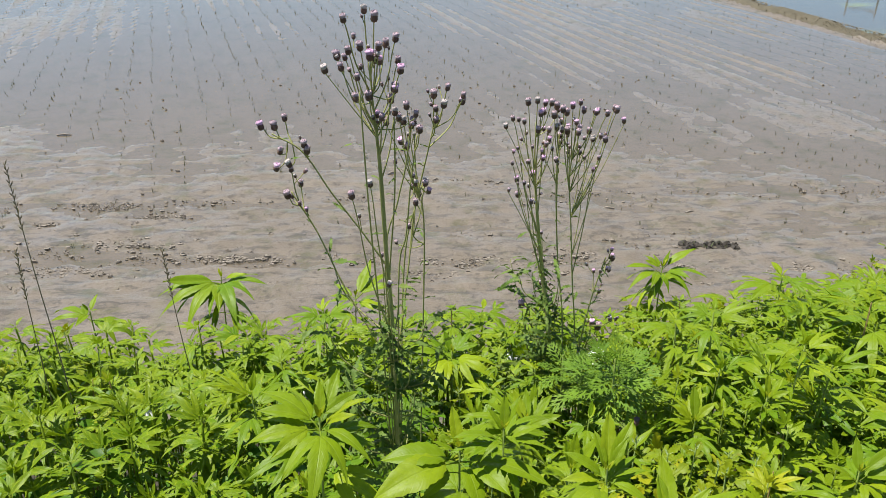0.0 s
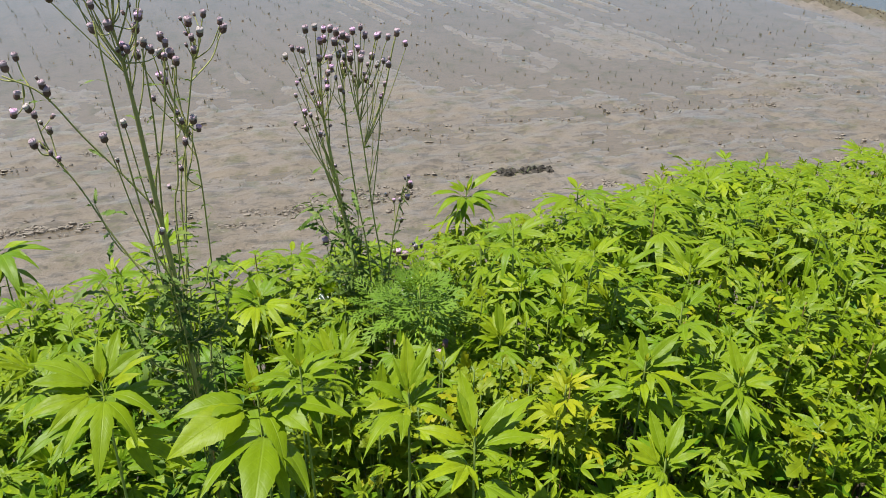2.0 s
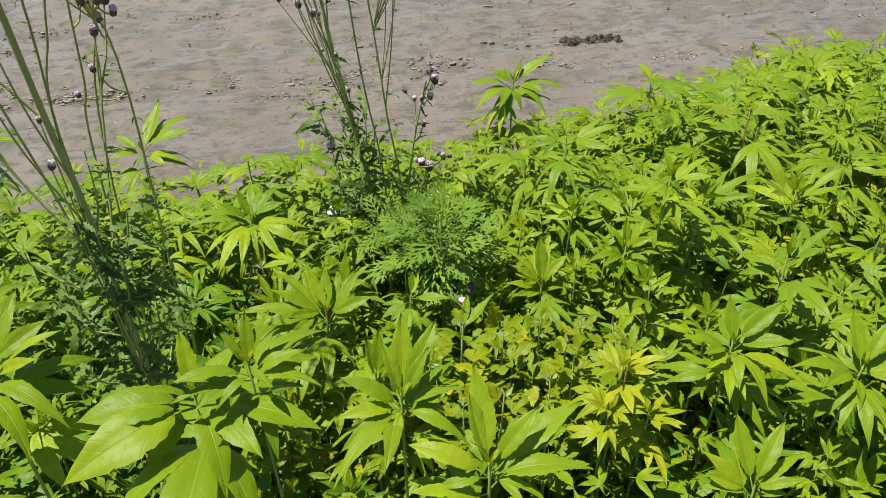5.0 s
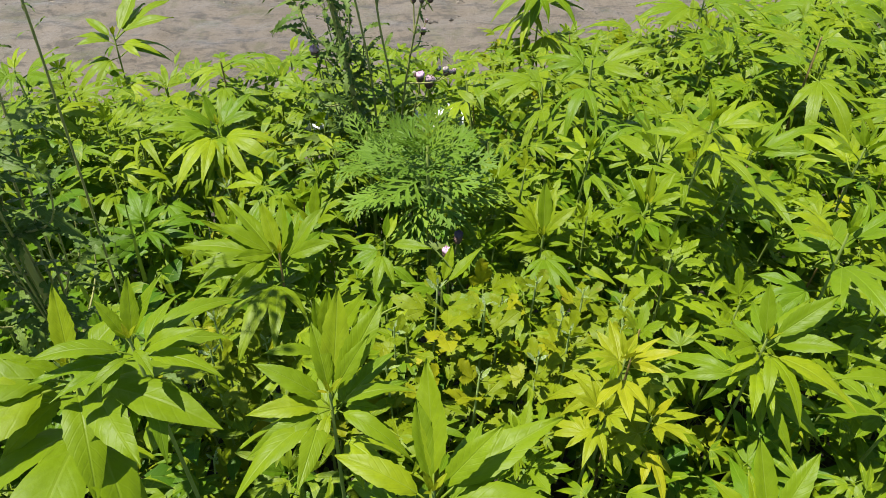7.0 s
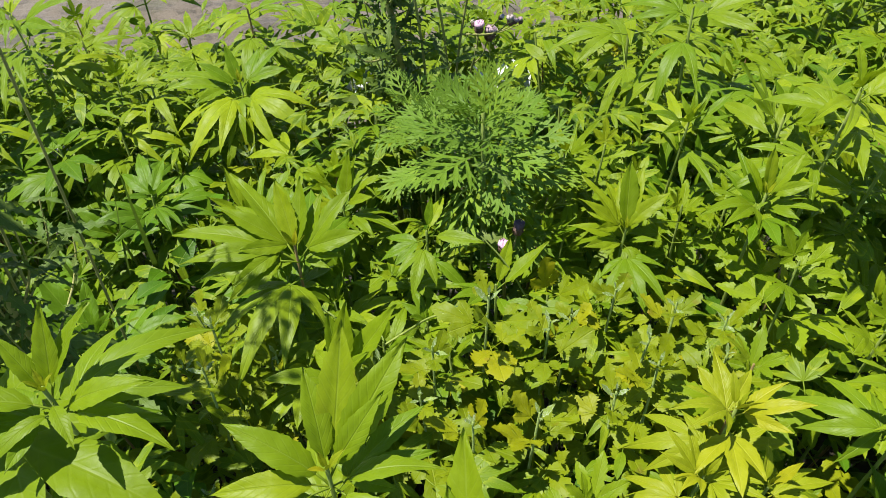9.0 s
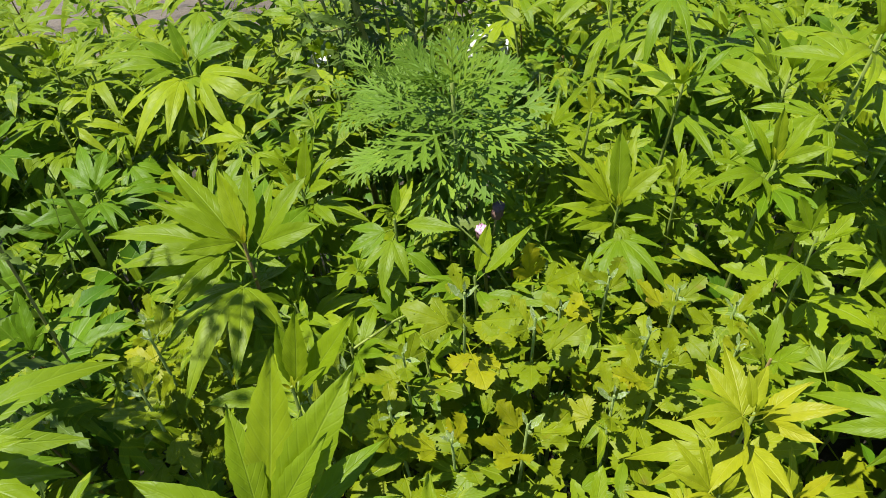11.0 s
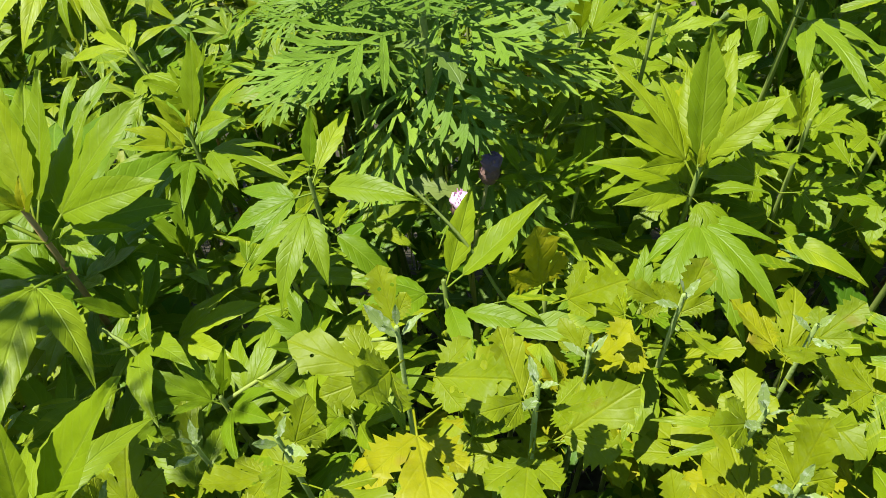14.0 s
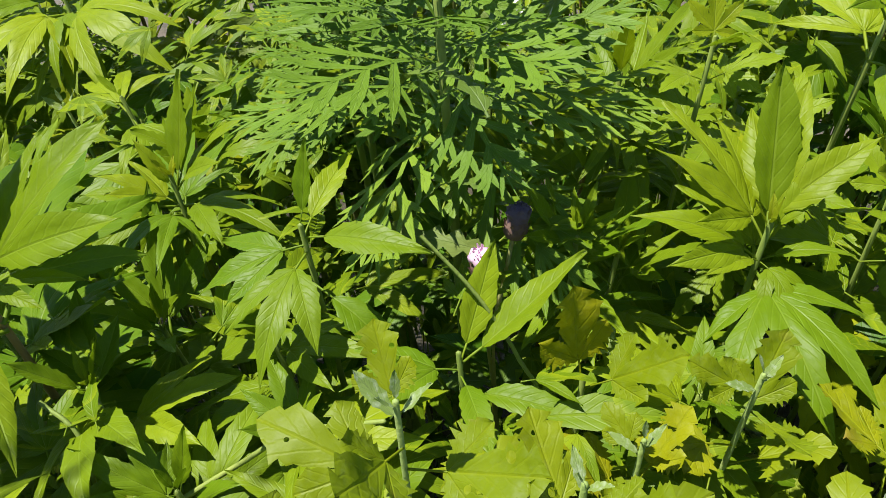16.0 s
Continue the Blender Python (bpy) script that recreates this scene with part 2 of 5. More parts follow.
    return m


def water_material(name, tint, ripple, murk, algae=0.0):
    m, nt = material(name)
    pos = node(nt, "NewGeometry").outputs["Position"]
    n = noise_tex(nt, 7.0, 3, vector=pos)
    bump = node(nt, "Bump", [("Height", n), ("Strength", ripple), ("Distance", 0.01)]).outputs[0]
    fres = node(nt, "Fresnel", [("IOR", 1.33), ("Normal", bump)]).outputs[0]
    clear = node(nt, "BsdfTransparent", [("Color", (*tint, 1))])
    cloud = mix(nt, noise_tex(nt, 0.7, 4, vector=pos), (0.180, 0.147, 0.105), (0.242, 0.199, 0.145))
    scum = math_node(nt, "MULTIPLY", math_node(nt, "SUBTRACT", noise_tex(nt, 3.0, 7, 0.75, vector=pos), 0.515, clamp=True), 9.0, clamp=True)
    silt = node(nt, "BsdfDiffuse", [("Color", mix(nt, scum, cloud, (0.145, 0.132, 0.072)))])
    if algae:
        drift = node(nt, "Mapping", [("Vector", pos), ("Scale", (0.5, 1.6, 1)), ("Rotation", (0, 0, 0.5))]).outputs[0]
        bloom = math_node(nt, "MULTIPLY", math_node(nt, "SUBTRACT", noise_tex(nt, 1.1, 6, 0.6, vector=drift), 0.57, clamp=True), 9.0, clamp=True)
        silt = node(nt, "BsdfDiffuse", [("Color", mix(nt, bloom, (0.15, 0.16, 0.15), (0.25, 0.30, 0.06)))])
        murk = math_node(nt, "MULTIPLY_ADD", bloom, 0.5, murk)
    body = node(nt, "MixShader", [(0, murk), (1, clear.outputs[0]), (2, silt.outputs[0])])
    shine = node(nt, "BsdfGlossy", [("Color", (1, 1, 1, 1)), ("Roughness", 0.05), ("Normal", bump)])
    mx = node(nt, "MixShader", [(0, fres), (1, body.outputs[0]), (2, shine.outputs[0])])
    node(nt, "OutputMaterial", [(0, mx.outputs[0])])
    return m


def soil_material():
    m, nt = material("dark_bank_soil")
    pos = node(nt, "NewGeometry").outputs["Position"]
    a, b = noise_tex(nt, 6.0, 5, vector=pos), noise_tex(nt, 60.0, 4, vector=pos)
    col = ramp(nt, math_node(nt, "MULTIPLY_ADD", b, 0.5, math_node(nt, "MULTIPLY", a, 0.6)), [(0.25, (0.018, 0.015, 0.009)), (0.55, (0.045, 0.037, 0.022)), (0.85, (0.10, 0.08, 0.045))])
    bump = node(nt, "Bump", [("Height", b), ("Strength", 0.8), ("Distance", 0.01)]).outputs[0]
    p = node(nt, "BsdfPrincipled", [("Base Color", col), ("Roughness", 0.9), ("Normal", bump)])
    node(nt, "OutputMaterial", [(0, p.outputs[0])])
    return m


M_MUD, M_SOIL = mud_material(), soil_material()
M_WATER = water_material("shallow_silty_water", (0.97, 0.97, 0.97), 0.05, 0.42)
M_WATER_FAR = water_material("deep_paddy_water", (0.85, 0.9, 0.92), 0.12, 0.40, 1.0)

# ---- mesh helpers ----


def mesh_from(name, verts, faces, mats, uvs=None, smooth=True, slots=None):
    me = bpy.data.meshes.new(name)
    me.from_pydata([tuple(v) for v in verts], [], faces)
    for mm in mats:
        me.materials.append(mm)
    if uvs is not None:
        layer = me.uv_layers.new(name="UVMap")
        idx = np.empty(len(me.loops), dtype=np.int32)
        me.loops.foreach_get("vertex_index", idx)
        layer.data.foreach_set("uv", np.asarray(uvs, dtype=np.float32)[idx].ravel())
    if smooth:
        me.polygons.foreach_set("use_smooth", [True] * len(me.polygons))
    if slots is not None:
        me.polygons.foreach_set("material_index", slots)
    me.update()
    return me


def part(name, me, parent, m=None, label=""):
    ob = new(name, me)
    ob.parent = parent
    if m is not None:
        ob.matrix_basis = m
    if label:
        ob["label"] = label
    return ob


def thing(name, m, label, category, group="", kind=""):
    e = new(name)
    e.empty_display_size = 0.05
    e.matrix_basis = m
    return tagged(e, label, category, group, kind)


def tube(points, radii, sides=6):
    """Vertices and faces of a tapered tube along points."""
    pts = [Vector(p) for p in points]
    verts, faces = [], []
    for i, p in enumerate(pts):
        d = (pts[min(i + 1, len(pts) - 1)] - pts[max(i - 1, 0)]).normalized()
        a = d.cross(Vector((0.31, 0.95, 0.05))).normalized()
        b = d.cross(a)
        for k in range(sides):
            w = 2 * math.pi * k / sides
            verts.append(p + radii[i] * (math.cos(w) * a + math.sin(w) * b))
    for i in range(len(pts) - 1):
        for k in range(sides):
            k2 = (k + 1) % sides
            faces.append((i * sides + k, i * sides + k2, (i + 1) * sides + k2, (i + 1) * sides + k))
    top = len(verts)
    verts.append(pts[-1] + (pts[-1] - pts[-2]).normalized() * radii[-1])
    faces += [((len(pts) - 1) * sides + k, (len(pts) - 1) * sides + (k + 1) % sides, top) for k in range(sides)]
    return verts, faces


def join(*pieces):
    verts, faces = [], []
    for v, f in pieces:
        n = len(verts)
        verts += list(v)
        faces += [tuple(i + n for i in q) for q in f]
    return verts, faces


def smooth_path(points, n=5):
    """Catmull-Rom through the points, n steps a stretch."""
    p = [Vector(q) for q in points]
    p = [2 * p[0] - p[1]] + p + [2 * p[-1] - p[-2]]
    out = []
    for i in range(1, len(p) - 2):
        for k in range(n):
            t = k / n
            a, b, c, d = p[i - 1], p[i], p[i + 1], p[i + 2]
            out.append(0.5 * ((2 * b) + (c - a) * t + (2 * a - 5 * b + 4 * c - d) * t * t + (3 * b - a - 3 * c + d) * t ** 3))
    out.append(p[-2])
    return out


def lobed_leaf(name, lobes, mats, droop=0.25, fold=0.25, tooth=0.10, rows=12, petiole=0.22, ripple=0.035, p=0.92, q=1.02, twist=0.0, jag=0.05, fine=False):
    """A leaf one unit long with its base at the origin, along +y, its face up. lobes: (angle, length, half width) from one side to the
    other; neighbours meet on the line half way between them, so that they grow together near the base. A fine leaf has more columns,
    its halves raised from the midrib and rounded over towards the margin, swollen between its side veins."""
    verts, faces, uvs = [], [], []
    across = (-1.0, -0.72, -0.38, 0.0, 0.38, 0.72, 1.0) if fine else (-1.0, -0.5, 0.0, 0.5, 1.0)
    nc = len(across)
    peak = (p / (p + q)) ** p * (q / (p + q)) ** q
    uneven = random.Random(int(abs(droop) * 1000) + len(lobes))
    for i, (ang, length, width) in enumerate(lobes):
        a = radians(ang)
        axis, side = Vector((math.sin(a), math.cos(a), 0)), Vector((math.cos(a), -math.sin(a), 0))
        gap_l = math.tan(radians((ang - lobes[i - 1][0]) / 2)) if i > 0 else 9
        gap_r = math.tan(radians((lobes[i + 1][0] - ang) / 2)) if i + 1 < len(lobes) else 9
        sway = uneven.uniform(-0.05, 0.05)
        base = len(verts)
        for j in range(rows + 1):
            v = j / rows
            w = width * (max(v, 0.0) ** p * max(1 - v, 0.0) ** q) / peak
            if 0 < j < rows:
                w *= 1 + (tooth if j % 2 else -tooth)
            skew = {-1: 1 + jag * uneven.uniform(-1, 1), 1: 1 + jag * uneven.uniform(-1, 1)}
            for s in across:
                r = v * length + (0.012 if abs(s) == 1 and j % 2 == 0 and 0 < j < rows else 0)
                lim = r * (gap_l if s < 0 else gap_r)
                off = s * min(w * (skew[-1] if s < 0 else skew[1]), lim)
                pt = axis * r + side * (off + sway * length * v * v)
                z = fold * abs(off) * (1.35 - 0.75 * abs(s)) + ripple * math.sin(v * 9 + i * 2.1 + 1.3 * s) * abs(s) * length * v
                if fine and 0.3 < abs(s) < 0.9:
                    z += 0.007 * math.sin(math.pi * (rows * v * 0.5 - 1.2 * abs(s)) + i)
                d = math.hypot(pt.x, pt.y)
                z -= droop * d * d
                k = 1 - 0.25 * droop * droop * d * d
                verts.append((pt.x * k, petiole + pt.y * k, z + twist * pt.x * pt.y))
                uvs.append((s * min(w, lim) / max(width, 1e-6), v))
        for j in range(rows):
            for c in range(nc - 1):
                o = base + j * nc + c
                faces.append((o, o + 1, o + nc + 1, o + nc))
    if petiole > 0:
        tv, tf = tube([(0, 0, 0.0), (0, petiole * 0.5, 0.004), (0, petiole * 1.02, 0.0)], [0.014, 0.012, 0.012], 4)
        n = len(verts)
        verts += tv
        uvs += [(0.0, 0.02)] * len(tv)
        faces += [tuple(i + n for i in f) for f in tf]
    return mesh_from(name, verts, faces, mats, uvs)


# ---- leaf shapes ----
FIVE = [(-66, 0.56, 0.082), (-33, 0.86, 0.112), (0, 1.04, 0.128), (34, 0.84, 0.112), (65, 0.54, 0.082)]
THREE = [(-35, 0.80, 0.120), (0, 1.04, 0.142), (37, 0.76, 0.120)]
ONE = [(0, 1.04, 0.150)]
SLIM5 = [(-68, 0.62, 0.064), (-35, 0.90, 0.084), (0, 1.06, 0.095), (36, 0.88, 0.084), (67, 0.60, 0.064)]
SLIM3 = [(-36, 0.84, 0.092), (0, 1.06, 0.108), (38, 0.80, 0.092)]
NARROW = [(0, 1.0, 0.085)]
BENDS = ((-0.04, 0.55, 0.10), (0.26, 0.48, -0.12), (0.50, 0.40, 0.10), (0.78, 0.34, -0.08))


def family(shape, mats, name="leaf", bends=BENDS, **kw):
    """Leaves of one shape, from raised to hanging: droop, fold and twist."""
    r = random.Random(len(shape) * 13)
    out = []
    for d, f, tw in bends:
        lobes = [(a + r.uniform(-5, 5), ln * r.uniform(0.90, 1.08), w * r.uniform(0.90, 1.14)) for a, ln, w in shape]
        out.append(lobed_leaf(name, lobes, mats, droop=d, fold=f, twist=tw, **kw))
    return out


SMOOTH = dict(tooth=0.045, jag=0.05, p=0.78, q=1.16, rows=16, fine=True, ripple=0.03)
FAR = dict(tooth=0.05, jag=0.05, p=0.78, q=1.10, rows=7)
FAR5, FAR3, FAR1 = family(SLIM5, [M_RAGFAR], **FAR), family(SLIM3, [M_RAGFAR], **FAR), family(ONE, [M_RAGFAR], **FAR)
M_YEL = leaf_material("yellowing_leaf", (0.230, 0.290, 0.008), (0.330, 0.365, 0.010), (0.46, 0.41, 0.012), (0.5, 0.5, 0.06), 0.30)
YEL5, YEL3, YEL1 = family(FIVE, [M_YEL], **SMOOTH), family(THREE, [M_YEL], **SMOOTH), family(ONE, [M_YEL], **SMOOTH)
RAG5, RAG3, RAG1 = family(FIVE, [M_RAG], **SMOOTH), family(THREE, [M_RAG], **SMOOTH), family(ONE, [M_RAG], **SMOOTH)
BROAD1, BROAD3 = family([(0, 1.04, 0.225)], [M_CROWN], **SMOOTH), family([(-38, 0.82, 0.160), (0, 1.04, 0.205), (40, 0.78, 0.160)], [M_CROWN], **SMOOTH)
TOP5, TOP3, TOP1 = family(FIVE, [M_CROWN], **SMOOTH), family(THREE, [M_CROWN], **SMOOTH), family(ONE, [M_CROWN], **SMOOTH)
NARROW5, NARROW3 = family(SLIM5, [M_RAG], **SMOOTH), family(SLIM3, [M_RAG], **SMOOTH)
# leaves in the shaded green, for plants low in the canopy
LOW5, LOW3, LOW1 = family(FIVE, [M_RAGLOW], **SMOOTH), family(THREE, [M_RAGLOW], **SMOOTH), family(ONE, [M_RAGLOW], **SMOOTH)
FLAT = ((-0.08, 0.45, 0.10), (0.16, 0.30, -0.12), (0.36, 0.18, 0.08), (0.62, 0.12, -0.05))
HOPSHAPE = [(-92, 0.52, 0.105), (-46, 0.82, 0.145), (0, 1.04, 0.160), (46, 0.82, 0.145), (92, 0.52, 0.105)]
HOP5 = family(HOPSHAPE, [M_HOP], bends=FLAT, tooth=0.15, p=0.9, q=0.85, rows=14, petiole=0.35, jag=0.08)
GOOSESHAPE = [(-46, 0.60, 0.18), (0, 1.0, 0.27), (45, 0.57, 0.18)]
GOOSE = family(GOOSESHAPE, [M_GOOSE], bends=FLAT, tooth=0.22, rows=15, p=0.85, q=0.72, petiole=0.40, jag=0.22, ripple=0.06)
MEAL = family(ONE, [M_MEAL], bends=FLAT, tooth=0.12, rows=8, petiole=0.1)


def cut_leaf(name, mats, pairs=4, droop=0.3, narrow=0.60):
    """A deeply cut leaf: a rib with pairs of pointed lobes, each with two or three teeth of its own."""
    verts, faces, uvs = [], [], []

    def blade(o, ang, length, width):
        ax, sd = Vector((math.sin(ang), math.cos(ang))), Vector((math.cos(ang), -math.sin(ang)))
        base = len(verts)
        for j in range(6):
            v = j / 5
            w = width * (0.35 + 1.6 * v * (1 - v) ** 0.8) * (1 - v ** 6)
            for s in (-1, 0, 1):
                pt = Vector(o) + ax * v * length + sd * s * w
                d = pt.length
                verts.append((pt.x, pt.y, 0.22 * abs(s) * w - droop * d * d + 0.03 * math.sin(7 * pt.x + 5 * pt.y)))
                uvs.append((s * 0.8, v))
        for j in range(5):
            for c in range(2):
                q = base + j * 3 + c
                faces.append((q, q + 1, q + 4, q + 3))

    blade((0, 0), 0, 1.0, 0.030 * narrow)
    for k in range(pairs):
        y = 0.22 + 0.62 * k / pairs
        ln = 0.46 * (1 - 0.62 * abs(k / (pairs - 1) - 0.35))
        for sgn in (-1, 1):
            an = sgn * radians(50 - 7 * k)
            blade((0, y), an, ln, 0.052 * narrow)
            for f, a2, l2 in ((0.35, 30, 0.42), (0.45, -32, 0.40), (0.62, 26, 0.30)):
                o = (math.sin(an) * ln * f, y + math.cos(an) * ln * f)
                blade(o, an + sgn * radians(a2), ln * l2, 0.032 * narrow)
    tip = 0.84
    for sgn in (-1, 1):
        blade((0, tip - 0.02), sgn * 0.45, 0.16, 0.022 * narrow)
    return mesh_from(name, verts, faces, mats, uvs)


MUG = [cut_leaf("leaf", [M_MUG], 4, d) for d in (0.02, 0.14, 0.30)]
THLEAF = [lobed_leaf("leaf", NARROW, [M_THLEAF], droop=d, fold=0.3, tooth=0.42, rows=14, petiole=0.04, ripple=0.08, p=0.4, q=0.6) for d in (0.2, 0.5, 0.8)]

# ---- the ground: one sheet from the bank to the horizon ----


def bund_side(x, y):
    """Metres to the right of the bund's line."""
    return (x - 6.23) * 0.965 + (y - 17.86) * 0.261


def ramp01(v, a, b):
    t = np.clip((v - a) / (b - a), 0, 1)
    return t * t * (3 - 2 * t)


def bank_height(x, y):
    """The bank on which the weeds grow: level at first, then falling to the field."""
    toe = 3.0 + 0.10 * np.clip(x, -3, 4)
    return 1.36 * (1 - ramp01(y, 1.15, toe))


def ground_height(x, y):
    return float(bank_height(np.float64(x), np.float64(y)))


def waves(x, y, scale, seed, octaves=3):
    """Smooth value noise on arrays."""
    out, amp = np.zeros_like(x), 1.0
    for o in range(octaves):
        gx, gy = x * scale, y * scale
        ix, iy = np.floor(gx).astype(np.int64), np.floor(gy).astype(np.int64)
        fx, fy = gx - ix, gy - iy
        fx, fy = fx * fx * (3 - 2 * fx), fy * fy * (3 - 2 * fy)

        def cell(a, b):
            h = (a * 374761393 + b * 668265263 + (seed + o) * 974711) & 0x7FFFFFFF
            h = ((h ^ (h >> 13)) * 1274126177) & 0x7FFFFFFF
            return ((h ^ (h >> 16)) & 0xFFFF) / 65535.0

        out += amp * ((cell(ix, iy) * (1 - fx) + cell(ix + 1, iy) * fx) * (1 - fy) + (cell(ix, iy + 1) * (1 - fx) + cell(ix + 1, iy + 1) * fx) * fy - 0.5)
        amp, scale = amp * 0.5, scale * 2.03
    return out


def spaced(stretches):
    out = []
    for a, b, step in stretches:
        out.append(np.arange(a, b - 1e-6, step))
    out.append(np.array([stretches[-1][1]]))
    return np.concatenate(out)


gx = spaced([(-600, -60, 60), (-60, -12, 4), (-12, -5, 0.12), (-5, 7, 0.045), (7, 14, 0.12), (14, 60, 3), (60, 600, 60)])
gy = spaced([(-300, -20, 40), (-20, -1, 1.5), (-1, 3.9, 0.09), (3.9, 9.0, 0.045), (9.0, 20, 0.10), (20, 44, 1.0), (44, 900, 80)])
X, Y = np.meshgrid(gx, gy)
perp, along = X * ROW.y - Y * ROW.x, X * ROW.x + Y * ROW.y
field = ramp01(Y, 2.9, 3.6)
planted = ramp01(Y + 0.08 * X, 6.4, 10.0)
Z = bank_height(X, Y) + (1 - field) * 0.05 * waves(X, Y, 4.0, 3)
rows_relief = 0.013 * np.cos(2 * math.pi * (perp - 0.2) / 0.30) * (0.8 + 1.8 * waves(X, Y, 0.6, 11)) * (0.25 + 0.75 * np.maximum(ramp01(-X, -1.0, 1.2), ramp01(Y, 10.0, 13.0)))
patches = 0.020 * waves(X, Y, 0.30, 5, 3) + 0.020 * waves(perp * 1.6, along * 0.25, 1.0, 17)
headland = 0.026 * waves(X * 0.5, Y * 2.2, 1.5, 23) + 0.030 * waves(X * 0.7, Y * 1.7, 8.0, 29, 2)
shore = 0.035 * (1 - ramp01(Y - 0.05 * X, 4.5, 5.9))
lug = np.abs(np.sin(2 * math.pi * (X + 0.5 * Y) / 0.085))
for tx, ty, tw in ((-0.8, 5.95, 0.55), (1.8, 6.25, 0.6), (3.4, 6.0, 0.4), (-3.0, 8.2, 0.7)):
    spot = np.exp(-(((X - tx) / tw) ** 2 + ((Y - ty) / 0.22) ** 2))
    headland = headland + 0.014 * spot * (lug - 0.4) + 0.008 * spot
ruts = -0.018 * np.exp(-((Y - 5.45 + 0.04 * X - 0.05 * np.sin(X)) / 0.10) ** 2) - 0.014 * np.exp(-((Y - 6.75 - 0.05 * X) / 0.12) ** 2)
mud = 0.005 + 0.008 * (1 - ramp01(Y, 7.0, 9.0)) - 0.018 * ramp01(Y, 8.0, 10.5) * (0.5 + 1.4 * waves(X, Y, 0.22, 71, 2)) + patches + planted * rows_relief + (1 - planted) * (headland + ruts + shore) + 0.017 * (1 - 0.6 * planted) * waves(X, Y, 7.0, 41, 3) + 0.009 * ramp01(X, 0.5, 3.0) * ramp01(Y, 7.5, 9.5) + 0.006 * waves(perp * 3.0, along * 0.4, 3.0, 43, 2)
for tx, ty, wx, wy, low in ((-4.0, 11.5, 2.6, 2.6, 0.013), (6.15, 9.85, 0.75, 0.80, 0.050), (4.2, 7.8, 1.4, 0.5, 0.020), (1.0, 12.5, 2.5, 1.4, 0.006)):
    mud = mud - low * np.exp(-(((X - tx) / wx) ** 2 + ((Y - ty) / wy) ** 2))
bs = bund_side(X, Y)
ridge = 0.11 * np.exp(-(bs / 0.24) ** 2) * (1 + 0.5 * waves(X, Y, 2.0, 51, 2))
mud = np.where(bs > 0.1, -0.06 + 0.01 * waves(X, Y, 2, 3), mud) + ridge
far = ramp01(Y * 0.6 + X * 0.8, 24.3, 25.2)
Z = np.where(Y > 2.9, Z + field * mud, Z) + far * (0.55 + 0.2 * waves(X, Y, 0.8, 61)) * ramp01(X, 4, 9)
ny, nx = X.shape
gverts = np.stack([X.ravel(), Y.ravel(), Z.ravel()], 1)
ii = (np.arange(ny - 1)[:, None] * nx + np.arange(nx - 1)[None, :]).ravel()
gfaces = np.stack([ii, ii + 1, ii + nx + 1, ii + nx], 1)
mid_y, mid_x = gverts[ii, 1], gverts[ii, 0]
slots = np.where(mid_y < 3.35, 1, np.where((np.abs(bund_side(mid_x, mid_y) - 0.03) < 0.30) & (mid_y < 30), 2, 0))
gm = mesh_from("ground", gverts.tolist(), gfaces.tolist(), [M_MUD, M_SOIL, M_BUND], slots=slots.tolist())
tagged(new("ground", gm), "grey-brown wet paddy mud below a dark soil bank", "ground", kind="structure")

wm = mesh_from("water", [(-60, 3.2, 0.004), (9.6, 3.2, 0.004), (-1.0, 44, 0.004), (-60, 44, 0.004)], [(0, 1, 2, 3)], [M_WATER])
wv = [(10.12, 3.35, 0.012), (60, 3.35, 0.012), (60, 44, 0.012), (-0.88, 44, 0.012)]
tagged(new("water", wm), "thin silty sheet of water over planted mud", "water", kind="structure")
tagged(new("water", mesh_from("water", wv, [(0, 1, 2, 3)], [M_WATER_FAR])), "still blue-grey water in the next paddy", "water", kind="structure")

# ---- weeds ----
rng = random.Random(7)


def rooted(x, y, top, lean):
    """The pose of a leaning plant whose tip is to stand at x, y, top, and the length of its stem."""
    turn = Euler((radians(lean[0]), radians(lean[1]), 0)).to_matrix()
    up = turn @ Vector((0, 0, 1))
    h = (top - ground_height(x, y) + 0.03) / up.z
    foot = Vector((x, y, top)) - up * h
    return Matrix.Translation(foot) @ turn.to_4x4(), h


class Thicket:
    """Gathers many leaves and stems into one mesh."""

    def __init__(self):
        self.v, self.f, self.u, self.n, self.kept = [], [], [], 0, {}

    def add(self, me, m):
        if me.name not in self.kept:
            co = np.empty(len(me.vertices) * 3, dtype=np.float32)
            me.vertices.foreach_get("co", co)
            loops = np.empty(len(me.loops), dtype=np.int32)
            me.loops.foreach_get("vertex_index", loops)
            uv = np.zeros((len(me.vertices), 2), dtype=np.float32)
            if me.uv_layers:
                flat = np.empty(len(me.loops) * 2, dtype=np.float32)
                me.uv_layers[0].data.foreach_get("uv", flat)
                uv[loops] = flat.reshape(-1, 2)
            self.kept[me.name] = (co.reshape(-1, 3), [tuple(p.vertices) for p in me.polygons], uv)
        co, faces, uv = self.kept[me.name]
        a = np.array(m)
        self.v.append(co @ a[:3, :3].T + a[:3, 3])
        self.u.append(uv)
        n = self.n
        self.f += [tuple(i + n for i in f) for f in faces]
        self.n += len(co)

    def finish(self, name, mats, label, category):
        me = mesh_from(name, np.concatenate(self.v).tolist(), self.f, mats, np.concatenate(self.u))
        return tagged(new(name, me), label, category, kind="stuff")


